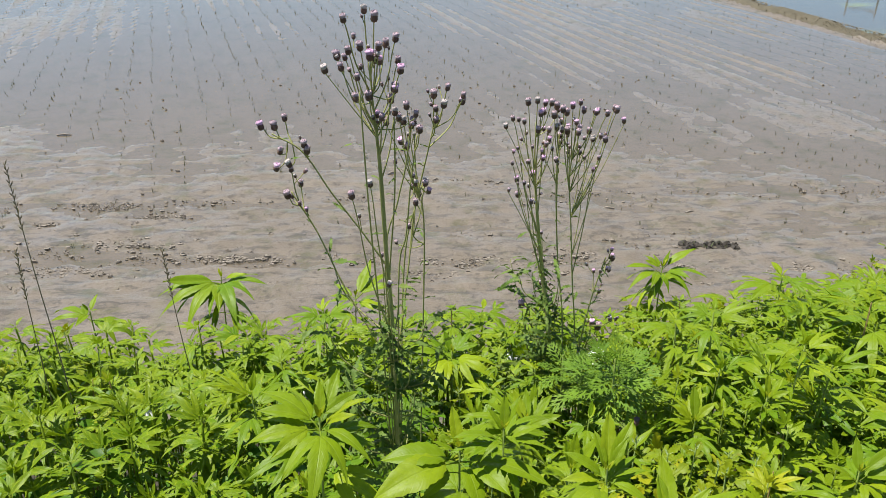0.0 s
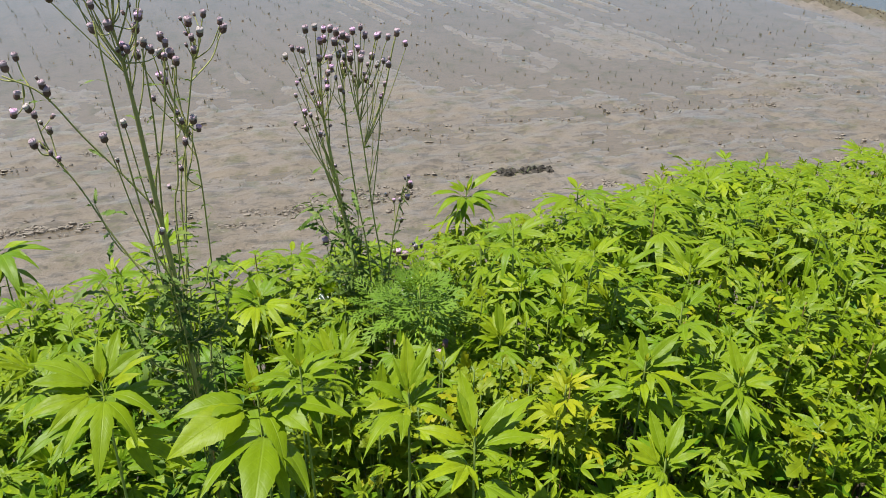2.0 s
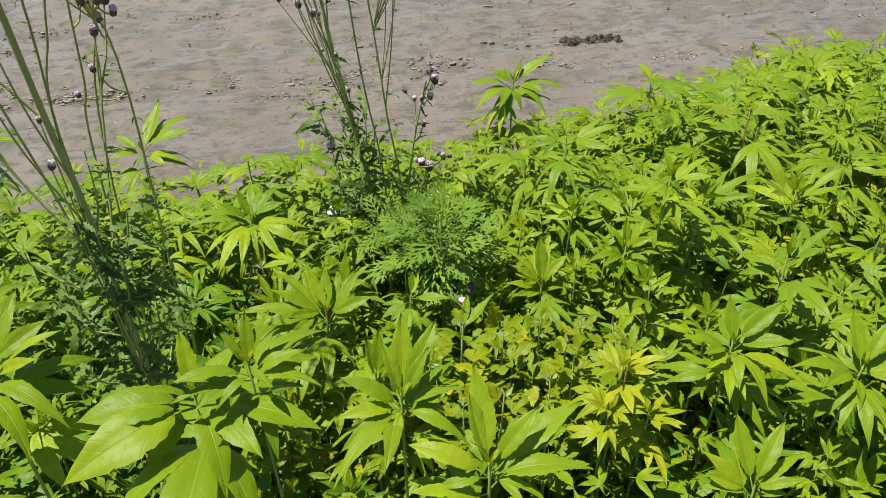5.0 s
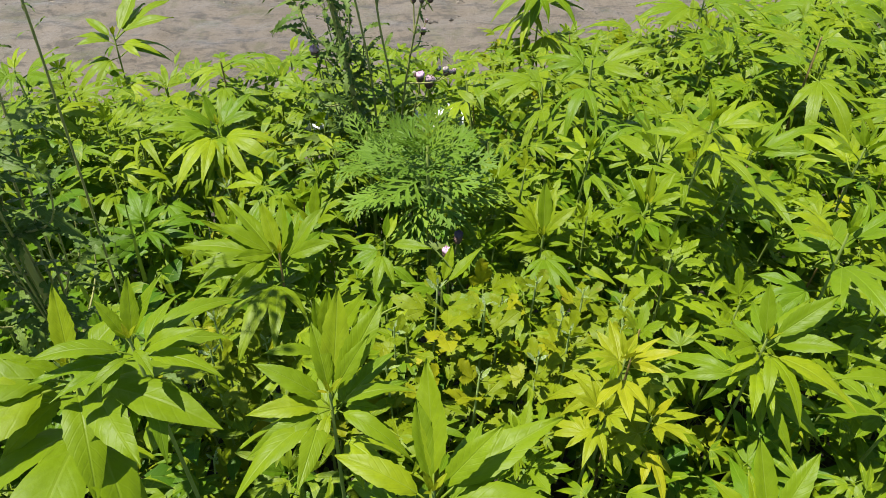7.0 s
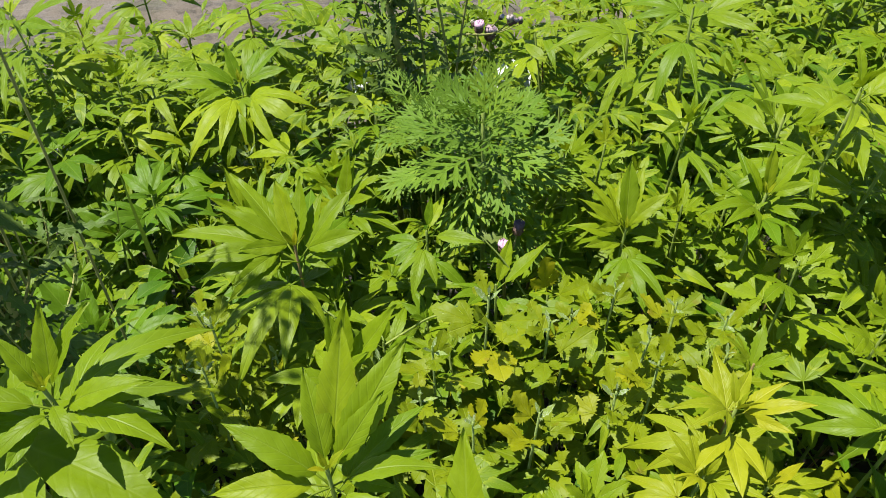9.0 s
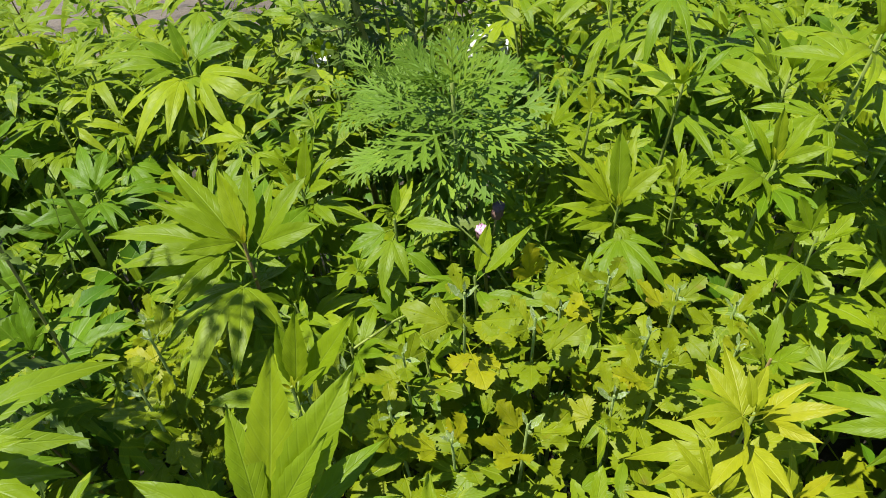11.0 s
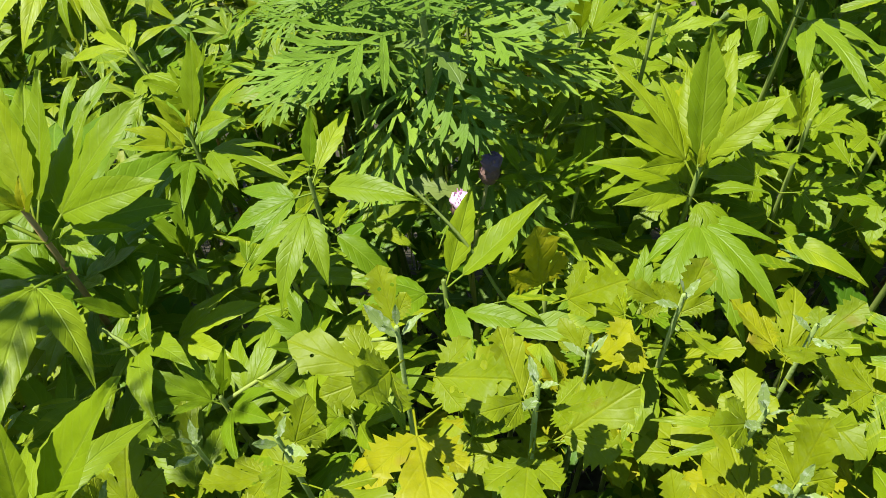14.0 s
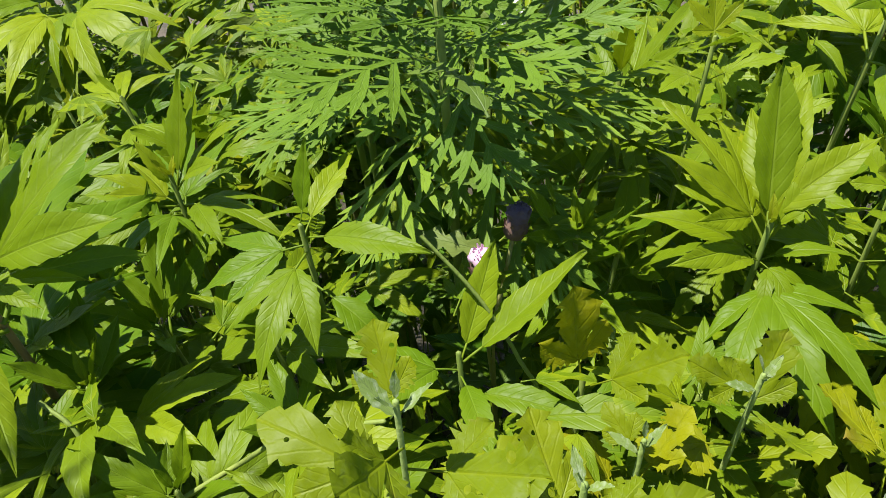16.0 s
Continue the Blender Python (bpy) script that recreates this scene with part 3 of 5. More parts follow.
def stem_mesh(mat, height, radius, seed):
    r = random.Random(seed)
    ph, am = r.uniform(0, 6), r.uniform(0.2, 1.0) * 0.012
    pts = [(am * math.sin(math.pi * k / 6) * math.cos(ph), am * math.sin(math.pi * k / 6) * math.sin(ph), height * k / 6) for k in range(7)]
    v, f = tube(pts, [radius * q for q in (1.0, 0.97, 0.9, 0.82, 0.74, 0.62, 0.45)], 6)
    return mesh_from("stem", v, f, [mat])


def leaf_pose(z, az, pitch, roll, size):
    return Matrix.Translation((0, 0, z)) @ Euler((0, 0, radians(az))).to_matrix().to_4x4() @ Euler((radians(pitch), radians(roll), 0)).to_matrix().to_4x4() @ Matrix.Scale(size, 4)


RAG_LABEL = "young giant ragweed with fresh yellow-green lobed leaves"


def ragweed(x, y, top, size, az=0.0, pairs=5, low=False, shape=5, lean=(0, 0), label=RAG_LABEL, thicket=None, crown=()):
    """A giant ragweed: opposite lobed leaves in crossed pairs, small and upright at the tip, larger and hanging further down. crown: the upper leaves
    one by one, as lobes (2 and 4: broad ones, simple and three-lobed), bend, turn, rise, size and drop below the tip."""
    m0, h = rooted(x, y, top, lean)
    if thicket is None:
        e = thing("giant_ragweed", m0, label, "weed", "giant ragweeds on the bank")
        part("stem", stem_mesh(M_STEM if rng.random() < 0.93 else M_REDSTEM, h, 0.0020 + 0.011 * size, rng.random()), e)
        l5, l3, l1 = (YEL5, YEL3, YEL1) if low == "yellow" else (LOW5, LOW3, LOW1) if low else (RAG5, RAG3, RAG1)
        if y > 1.1 and not low:
            l5, l3, l1 = NARROW5, NARROW3, TOP1
    else:
        e = None
        l5, l3, l1 = FAR5, FAR3, FAR1
        thicket.add(FAR_STEM, m0 @ Matrix.Diagonal((1, 1, h, 1)))
    s = size / 0.09
    drops = (0.000, 0.006, 0.020, 0.050, 0.098, 0.160, 0.235, 0.32)
    sizes = (0.26, 0.52, 0.88, 1.04, 1.0, 0.90, 0.78, 0.65)
    pitches = (74, 62, 42, 27, 13, 0, -10, -18)
    bends = (0, 1, 1, 2, 2, 3, 3, 3)
    if y > 1.25:
        sizes = (0.20, 0.46, 0.86, 1.04, 1.0, 0.90, 0.78, 0.65)
        pitches = (52, 36, 22, 11, 0, -10, -16, -20)
        bends = (1, 2, 2, 3, 3, 3, 3, 3)
    for lobes, bend, turn, rise, length, drop in crown:
        fam = {1: RAG1, 3: RAG3, 5: RAG5}[lobes] if y > 1.3 else {1: TOP1, 2: BROAD1, 3: TOP3, 4: BROAD3, 5: TOP5}[lobes]
        part("leaf", fam[bend], e, leaf_pose(h - drop, turn, rise, rng.uniform(-14, 14), length))
    if crown:
        for k in range(4):
            part("bud_leaf", YEL1[k % 2], e, leaf_pose(h - 0.004, az + 90 * k, rng.uniform(58, 82), 0, size * rng.uniform(0.16, 0.26)), "small yellowish leaf of the growing tip")
    for k in range(3 if crown else 0, min(pairs, 8)):
        for half in (0, 180):
            a = az + 90 * (k % 2) + half + rng.uniform(-14, 14)
            if k == 0:
                fam = l1
            elif k == 1:
                fam = l3 if rng.random() < 0.35 else l1
            else:
                fam = l5 if rng.random() < (shape - (2 if k == 2 else 1)) / 7 else l3
            z = h - drops[k] * s * rng.uniform(0.9, 1.1)
            if z < 0.05:
                continue
            me = fam[min(3, max(0, bends[k] + rng.choice((-1, 0, 0, 1))))]
            m = leaf_pose(z, a, pitches[k] + rng.uniform(-14, 14), rng.uniform(-16, 16), size * sizes[k] * rng.uniform(0.82, 1.15))
            if thicket is None:
                part("leaf", me, e, m)
            else:
                thicket.add(me, m0 @ m)
    return e


FAR_STEM = mesh_from("stem", *tube([(0, 0, k / 4) for k in range(5)], [0.0035, 0.0034, 0.003, 0.0026, 0.002], 5), [M_RAGFAR])


def hop(x, y, top, size, az=0.0, pairs=6, lean=(0, 0), label="yellowish young hop weed with small palmate leaves"):
    m0, h = rooted(x, y, top, lean)
    e = thing("hop_weed", m0, label, "weed", "hop weeds on the bank")
    part("stem", stem_mesh(M_REDSTEM if rng.random() < 0.4 else M_STEM, h, 0.0022, rng.random()), e)
    for k in range(pairs):
        for half in (0, 180):
            z = h - 0.006 - (0.008 * k + 0.0075 * k * k) * size / 0.045
            if z < 0.05:
                continue
            sc = size * min(1.0, 0.42 + 0.2 * k) * rng.uniform(0.85, 1.15)
            part("leaf", HOP5[min(3, (k + 1) // 2 + rng.choice((0, 0, 1)))], e,
                 leaf_pose(z, az + 90 * (k % 2) + half + rng.uniform(-15, 15), 55 - 17 * k + rng.uniform(-10, 10), rng.uniform(-14, 14), sc))
    return e


def goosefoot(x, y, top, size, az=0.0, leaves=11, lean=(0, 0), label="goosefoot weed with mealy white tip and insect-bitten leaves"):
    m0, h = rooted(x, y, top, lean)
    e = thing("goosefoot", m0, label, "weed", "goosefoots on the bank")
    part("stem", stem_mesh(M_MEALSTEM, h, 0.0021, rng.random()), e)
    for k in range(4):
        part("young_leaf", MEAL[rng.choice((0, 1))], e, leaf_pose(h - 0.003 * k, az + 137 * k, 66 - 9 * k, rng.uniform(-10, 10), size * (0.20 + 0.06 * k)), "pale mealy young leaf")
    for k in range(leaves):
        z = h - 0.012 - 0.0105 * k * size / 0.045 - 0.0007 * k * k
        if z < 0.04:
            break
        part("leaf", GOOSE[min(3, k // 3 + rng.choice((0, 0, 1)))], e,
             leaf_pose(z, az + 137.5 * k + rng.uniform(-16, 16), 46 - 7.5 * k + rng.uniform(-22, 22), rng.uniform(-26, 26), size * min(1.0, 0.55 + 0.09 * k) * rng.uniform(0.85, 1.15)))
    return e


def mugwort(x, y, top, size, leaves=26, az=0.0, spread=0.16, lean=(0, 0), label="bushy mugwort with finely cut grey-green leaves"):
    m0, h = rooted(x, y, top, lean)
    e = thing("mugwort", m0, label, "weed", "mugworts on the bank")
    part("stem", stem_mesh(M_STEM, h, 0.004, rng.random()), e)
    for k in range(leaves):
        u = k / leaves
        part("leaf", MUG[min(2, int(u * 3 + rng.uniform(-0.3, 0.3)))], e,
             leaf_pose(h - 0.004 - spread * u, az + 137.5 * k + rng.uniform(-8, 8), 60 - 60 * u + rng.uniform(-8, 8), rng.uniform(-20, 20), size * min(1.0, 0.5 + 0.9 * u) * rng.uniform(0.85, 1.15)))
    return e


# the plants that stand out: x, y, tip height, leaf length, turn
NEAR_RAGWEEDS = [
    (0.705, 0.765, 1.887, 0.085, 40, 5),
    (-0.326, 1.126, 1.979, 0.10, 30, 6),
]
MID_RAGWEEDS = [
    (0.352, 1.105, 1.925, 0.058, 20, 5), (0.376, 1.187, 1.950, 0.062, 60, 5), (0.395, 1.040, 1.905, 0.055, 40, 5),
    (-0.193, 1.369, 1.875, 0.100, 70, 6),
    (0.574, 1.181, 1.999, 0.095, 20, 6), (0.492, 1.194, 1.982, 0.070, 50, 4),
    (0.640, 1.107, 2.047, 0.090, 45, 6), (0.586, 1.105, 2.089, 0.085, 80, 5),
    (0.813, 1.165, 1.995, 0.095, 30, 6), (0.996, 1.309, 1.950, 0.105, 65, 6), (0.683, 0.968, 2.058, 0.085, 30, 5),
    (0.607, 1.285, 1.955, 0.095, 75, 6), (0.470, 1.400, 1.960, 0.105, 40, 6), (0.372, 1.115, 1.905, 0.070, 15, 5),
]
FAR_RAGWEEDS = [
    (0.516, 1.331, 2.022, 0.095, 10, 6), (0.858, 1.406, 1.995, 0.105, 55, 6),
    (1.279, 1.876, 1.800, 0.115, 70, 6), (1.430, 2.034, 1.780, 0.115, 20, 6), (0.093, 1.651, 1.835, 0.100, 40, 6),
    (0.018, 1.465, 1.945, 0.080, 60, 5), (-0.446, 1.532, 1.845, 0.105, 15, 6), (-0.243, 1.413, 1.970, 0.090, 50, 5),
    (-0.860, 1.700, 1.800, 0.120, 20, 6), (-1.150, 1.650, 1.760, 0.110, 50, 6),
    (0.780, 1.640, 1.930, 0.110, 45, 6), (1.050, 1.720, 1.870, 0.110, 10, 6),
]
HOPS = [
    (0.533, 0.999, 2.008, 0.062, 30, 6), (0.483, 0.918, 1.990, 0.056, 70, 6), (0.600, 0.960, 1.975, 0.058, 10, 6), (0.560, 1.060, 1.960, 0.055, 50, 6),
    (0.408, 1.160, 1.985, 0.046, 10, 6),
    (0.440, 1.150, 1.960, 0.042, 40, 6), (0.475, 1.110, 1.955, 0.045, 65, 6), (0.520, 1.120, 1.950, 0.045, 20, 6),
    (0.390, 1.190, 1.940, 0.048, 85, 6), (0.705, 0.900, 1.940, 0.055, 15, 6), (0.360, 0.830, 1.955, 0.050, 55, 5),
    (0.895, 0.948, 1.935, 0.055, 35, 6),
]
GOOSEFEET = [
    (0.294, 0.974, 2.002, 0.050, 0, 11), (0.403, 1.017, 1.952, 0.045, 50, 11), (0.340, 0.960, 1.988, 0.046, 110, 11),
    (0.365, 1.000, 1.940, 0.042, 20, 10), (0.250, 0.950, 1.970, 0.045, 200, 10), (0.420, 0.960, 1.965, 0.048, 80, 11),
    (0.450, 1.000, 1.955, 0.045, 150, 10), (0.330, 0.900, 1.955, 0.050, 250, 10), (0.280, 0.890, 1.960, 0.050, 310, 10),
    (0.072, 0.977, 1.965, 0.046, 0, 10), (0.075, 0.933, 1.970, 0.046, 37, 10), (0.185, 0.930, 1.955, 0.046, 74, 10), (0.205, 0.965, 1.930, 0.046, 111, 10), (0.487, 0.983, 1.955, 0.046, 148, 10), (0.419, 0.928, 1.980, 0.046, 185, 10), (0.241, 0.909, 1.965, 0.046, 222, 10), (0.118, 0.973, 1.930, 0.046, 259, 10),
    (0.390, 0.920, 1.950, 0.048, 10, 10), (0.480, 0.950, 1.955, 0.048, 220, 10), (0.365, 1.070, 1.900, 0.040, 70, 9), (0.100, 1.000, 1.930, 0.045, 45, 9),
]
# the ragweeds that stand out, with their crowns: tip, leaf size, turn, and the upper leaves
CROWNED = []
CROWNED.append((0.021, 0.807, 2.125, 0.077, 20, "broad-leaved young ragweed with large veined leaves", [
    (1, 0, 13, 45, 0.052, 0.012), (1, 1, -117, 66, 0.042, 0.012), (1, 1, 99, 48, 0.038, 0.012), (2, 2, 94, 29, 0.084, 0.022), (2, 2, 119, 20, 0.102, 0.022), (4, 2, -115, 25, 0.096, 0.022), (2, 3, -162, 18, 0.067, 0.022), (2, 2, -43, 46, 0.055, 0.022), (4, 3, 175, 40, 0.118, 0.070)]))
CROWNED.append((0.075, 0.799, 2.165, 0.051, 27, "young giant ragweed with arching yellow-green leaves", [
    (1, 0, -5, 57, 0.040, 0.012), (1, 1, -47, 59, 0.045, 0.012), (1, 1, 56, 61, 0.035, 0.012), (1, 2, -111, 23, 0.052, 0.022), (1, 3, 133, 29, 0.032, 0.022), (1, 2, 99, 33, 0.055, 0.022), (1, 2, -146, 23, 0.026, 0.012), (1, 2, -83, 46, 0.045, 0.022)]))
CROWNED.append((0.204, 0.781, 2.116, 0.059, 34, "young giant ragweed with arching yellow-green leaves", [
    (1, 0, -6, 44, 0.064, 0.012), (1, 1, -24, 50, 0.069, 0.012), (1, 1, 25, 55, 0.050, 0.012), (1, 2, 66, 52, 0.054, 0.022), (1, 2, 95, 32, 0.050, 0.022), (1, 2, 118, 16, 0.055, 0.022), (1, 3, 159, 16, 0.035, 0.022), (1, 3, -127, 22, 0.051, 0.022), (1, 2, -93, 37, 0.049, 0.022), (1, 1, -34, 58, 0.047, 0.012)]))
CROWNED.append((0.273, 0.717, 2.086, 0.075, 41, "young giant ragweed with arching yellow-green leaves", [
    (1, 0, -11, 36, 0.075, 0.012), (1, 1, -49, 51, 0.061, 0.012), (1, 0, 17, 36, 0.055, 0.012), (1, 2, 62, 36, 0.065, 0.022), (1, 2, -101, 31, 0.074, 0.022), (1, 2, 88, 14, 0.040, 0.022), (3, 2, -120, 15, 0.043, 0.022), (1, 1, -64, 30, 0.092, 0.022)]))
CROWNED.append((-0.161, 0.849, 2.142, 0.081, 48, "young ragweed with spreading three-lobed leaves", [
    (3, 1, -18, 41, 0.071, 0.012), (1, 0, -4, 44, 0.047, 0.012), (3, 2, 65, 37, 0.092, 0.022), (3, 2, 106, 24, 0.080, 0.022), (3, 3, -174, 18, 0.086, 0.022), (1, 3, -128, 28, 0.066, 0.022), (3, 2, -74, 50, 0.062, 0.022)]))
CROWNED.append((0.576, 0.868, 2.036, 0.062, 55, "young giant ragweed with arching yellow-green leaves", [
    (1, 0, -24, 47, 0.045, 0.012), (1, 1, -60, 43, 0.066, 0.012), (3, 1, -83, 35, 0.071, 0.022), (3, 2, 88, 46, 0.054, 0.022), (3, 3, -164, 27, 0.052, 0.022), (1, 2, -141, 24, 0.072, 0.022), (1, 2, 123, 32, 0.039, 0.022)]))
CROWNED.append((0.712, 0.827, 2.016, 0.063, 62, "young giant ragweed with arching yellow-green leaves", [
    (1, 0, -7, 42, 0.054, 0.012), (1, 1, -48, 50, 0.056, 0.012), (3, 2, 84, 38, 0.071, 0.022), (3, 3, 127, 25, 0.044, 0.022), (3, 2, -107, 38, 0.054, 0.022)]))
CROWNED.append((0.538, 0.715, 1.997, 0.063, 69, "young giant ragweed with arching yellow-green leaves", [
    (1, 0, -1, 37, 0.060, 0.012), (1, 1, -43, 44, 0.065, 0.012), (3, 1, 32, 41, 0.055, 0.022), (3, 2, -72, 42, 0.056, 0.022), (1, 2, 67, 26, 0.039, 0.022), (1, 2, -102, 26, 0.032, 0.022), (3, 2, 140, 9, 0.026, 0.022)]))
CROWNED.append((0.134, 1.045, 1.982, 0.077, 76, "young giant ragweed with arching yellow-green leaves", [
    (1, 0, 12, 39, 0.052, 0.012), (1, 0, -14, 38, 0.052, 0.012), (5, 1, 48, 36, 0.080, 0.022), (3, 1, -48, 43, 0.067, 0.022), (5, 2, 78, 33, 0.087, 0.022), (3, 2, 99, 21, 0.071, 0.022), (1, 3, 107, 20, 0.028, 0.022), (3, 2, -86, 26, 0.032, 0.022)]))
CROWNED.append((0.156, 1.162, 1.913, 0.053, 83, "young giant ragweed with arching yellow-green leaves", [
    (1, 0, -29, 59, 0.048, 0.012), (1, 0, -44, 52, 0.044, 0.012), (3, 1, -82, 52, 0.046, 0.012), (1, 1, 49, 67, 0.028, 0.012), (3, 1, 89, 39, 0.040, 0.022), (5, 2, 117, 25, 0.055, 0.022), (3, 2, -118, 27, 0.054, 0.022)]))
CROWNED.append((0.422, 1.088, 1.950, 0.052, 90, "young giant ragweed with arching yellow-green leaves", [
    (1, 0, 0, 50, 0.055, 0.012), (3, 1, -36, 50, 0.058, 0.012), (5, 1, 48, 46, 0.053, 0.012), (3, 2, 78, 46, 0.045, 0.022), (3, 3, -156, 12, 0.026, 0.022), (1, 2, -106, 40, 0.028, 0.022), (1, 2, 119, 40, 0.026, 0.022), (1, 1, -47, 52, 0.038, 0.012)]))
CROWNED.append((0.185, 0.909, 2.005, 0.054, 97, "young ragweed with spear-like upright leaves", [
    (1, 0, -14, 65, 0.050, 0.012), (1, 0, -55, 46, 0.057, 0.012), (1, 1, -68, 61, 0.029, 0.012), (1, 0, 28, 56, 0.040, 0.012), (1, 2, 97, 41, 0.047, 0.022)]))
CROWNED.append((0.523, 1.065, 2.016, 0.050, 104, "young giant ragweed with arching yellow-green leaves", [
    (5, 2, 111, 43, 0.053, 0.022), (1, 0, 11, 62, 0.038, 0.012), (3, 1, -61, 54, 0.044, 0.012), (3, 2, -117, 44, 0.039, 0.022), (1, 3, 153, 29, 0.028, 0.022), (1, 1, 35, 50, 0.036, 0.012), (3, 3, -167, 21, 0.030, 0.022)]))
CROWNED.append((0.018, 1.365, 1.908, 0.072, 111, "giant ragweed with arching mid-green leaves", [
    (1, 0, 17, 49, 0.043, 0.012), (1, 1, 73, 45, 0.049, 0.012), (3, 1, -44, 30, 0.063, 0.012), (5, 3, -125, 27, 0.086, 0.022), (3, 3, -170, 26, 0.050, 0.022), (5, 3, 152, 24, 0.085, 0.022), (5, 2, 81, 32, 0.085, 0.022)]))
CROWNED.append((-0.560, 1.800, 1.845, 0.100, 125, "giant ragweed with arching mid-green leaves", [
    (3, 2, -99, 27, 0.094, 0.022), (1, 1, -87, 30, 0.059, 0.012), (3, 2, 112, 24, 0.125, 0.022), (1, 0, 114, 13, 0.112, 0.012), (3, 3, 164, 24, 0.125, 0.022), (3, 3, -153, 27, 0.117, 0.022), (3, 3, 136, 28, 0.125, 0.022)]))
CROWNED.append((0.520, 1.704, 1.925, 0.085, 207, "giant ragweed with arching mid-green leaves", [
    (1, 1, -67, 37, 0.083, 0.012), (1, 0, -54, 56, 0.040, 0.012), (3, 1, 45, 39, 0.049, 0.012), (1, 2, 97, 36, 0.079, 0.022), (3, 2, -115, 30, 0.084, 0.022), (3, 3, 124, 29, 0.079, 0.022), (3, 3, 162, 11, 0.058, 0.022), (1, 3, -155, 29, 0.077, 0.022)]))
CROWNED.append((-0.213, 1.720, 1.836, 0.085, 218, "giant ragweed with arching mid-green leaves", [
    (1, 0, -21, 23, 0.100, 0.012), (3, 1, -47, 22, 0.109, 0.012), (1, 1, 51, 25, 0.063, 0.012), (3, 2, -107, 18, 0.065, 0.022), (3, 3, 117, 0, 0.026, 0.022), (3, 2, 77, 25, 0.069, 0.022)]))
STANDOUT = CROWNED + NEAR_RAGWEEDS + MID_RAGWEEDS + FAR_RAGWEEDS + HOPS + GOOSEFEET
for px, py, pt, ps, pa, words, leaves in CROWNED:
    ragweed(px, py, pt, ps, pa, 4 if 0.9 < py < 1.2 else 5, label=words, crown=leaves)
for px, py, pt, ps, pa, pn in NEAR_RAGWEEDS + MID_RAGWEEDS + FAR_RAGWEEDS:
    ragweed(px, py, pt, (1.02 if ps > 0.1 else 0.84) * ps, 65 + 0.6 * pa, pn, lean=(rng.uniform(-3, 3), rng.uniform(-3, 3)), shape=5 if ps > 0.08 else 4)
for px, py, pt, ps, pa in ((0.455, 0.872, 2.010, 0.048, 90), (0.431, 0.835, 1.985, 0.043, 50), (0.478, 0.835, 1.970, 0.042, 20)):
    ragweed(px, py, pt, ps, pa, 5, "yellow", 5, label="yellowing young ragweed with narrow lobed leaves")
for px, py, pt, ps, pa in ((0.96, 1.02, 1.985, 0.066, 20), (1.03, 1.08, 1.975, 0.070, 60), (1.10, 1.02, 1.955, 0.066, 35), (0.92, 1.10, 1.985, 0.060, 75), (1.06, 0.95, 1.930, 0.066, 10)):
    hop(px, py, pt, ps, pa, 6, label="broad-leaved yellowish hop weed on the bank")
for px, py, pt, ps, pa, pn in HOPS:
    hop(px, py, pt, ps, pa, pn)
for px, py, pt, ps, pa, pn in GOOSEFEET:
    goosefoot(px, py, pt, 0.82 * ps, pa, pn)
for px, py, pt, ps, pa in ((0.160, 1.035, 1.890, 0.052, 20), (0.205, 0.995, 1.885, 0.048, 70), (0.243, 1.020, 1.880, 0.046, 35), (0.143, 0.972, 1.885, 0.050, 50),
                           (0.200, 0.950, 1.880, 0.046, 10), (0.262, 0.990, 1.875, 0.044, 80), (0.225, 1.065, 1.885, 0.048, 60), (0.360, 1.160, 1.890, 0.046, 40),
                           (0.115, 1.060, 1.890, 0.054, 85), (0.178, 1.010, 1.850, 0.045, 0)):
    ragweed(px, py, pt + 0.025, ps, pa, 5, shape=4, lean=(rng.uniform(-8, 8), rng.uniform(-8, 8)), label="small young ragweed between taller weeds")
mugwort(0.295, 1.160, 2.025, 0.094, 26, 20, 0.085)
mugwort(0.250, 1.205, 1.985, 0.065, 18, 90, 0.06)
mugwort(0.225, 1.270, 1.960, 0.060, 14, 50, 0.06)


def canopy(x, y):
    c = 1.935 - 0.10 * max(0.0, y - 1.25) - 0.28 * max(0.0, y - 1.5)
    return c + 0.03 * min(1.0, max(-1.0, x))


def reach(x):
    """How far down the bank the weeds stand."""
    return 1.62 if x < 0.1 else 1.62 + 0.10 * min(1.0, (x - 0.1) / 0.2) + 0.55 * max(0.0, min(1.3, x - 0.3))


def below_crowns(x, y, top):
    """Weeds beside a plant that stands out stay out of its sun."""
    for c in CROWNED:
        if -0.20 < x - c[0] < 0.06 and abs(y - c[1]) < 0.08:
            top = min(top, c[2] - 0.045 + max(0.0, c[0] - x) * 0.9)
    return top


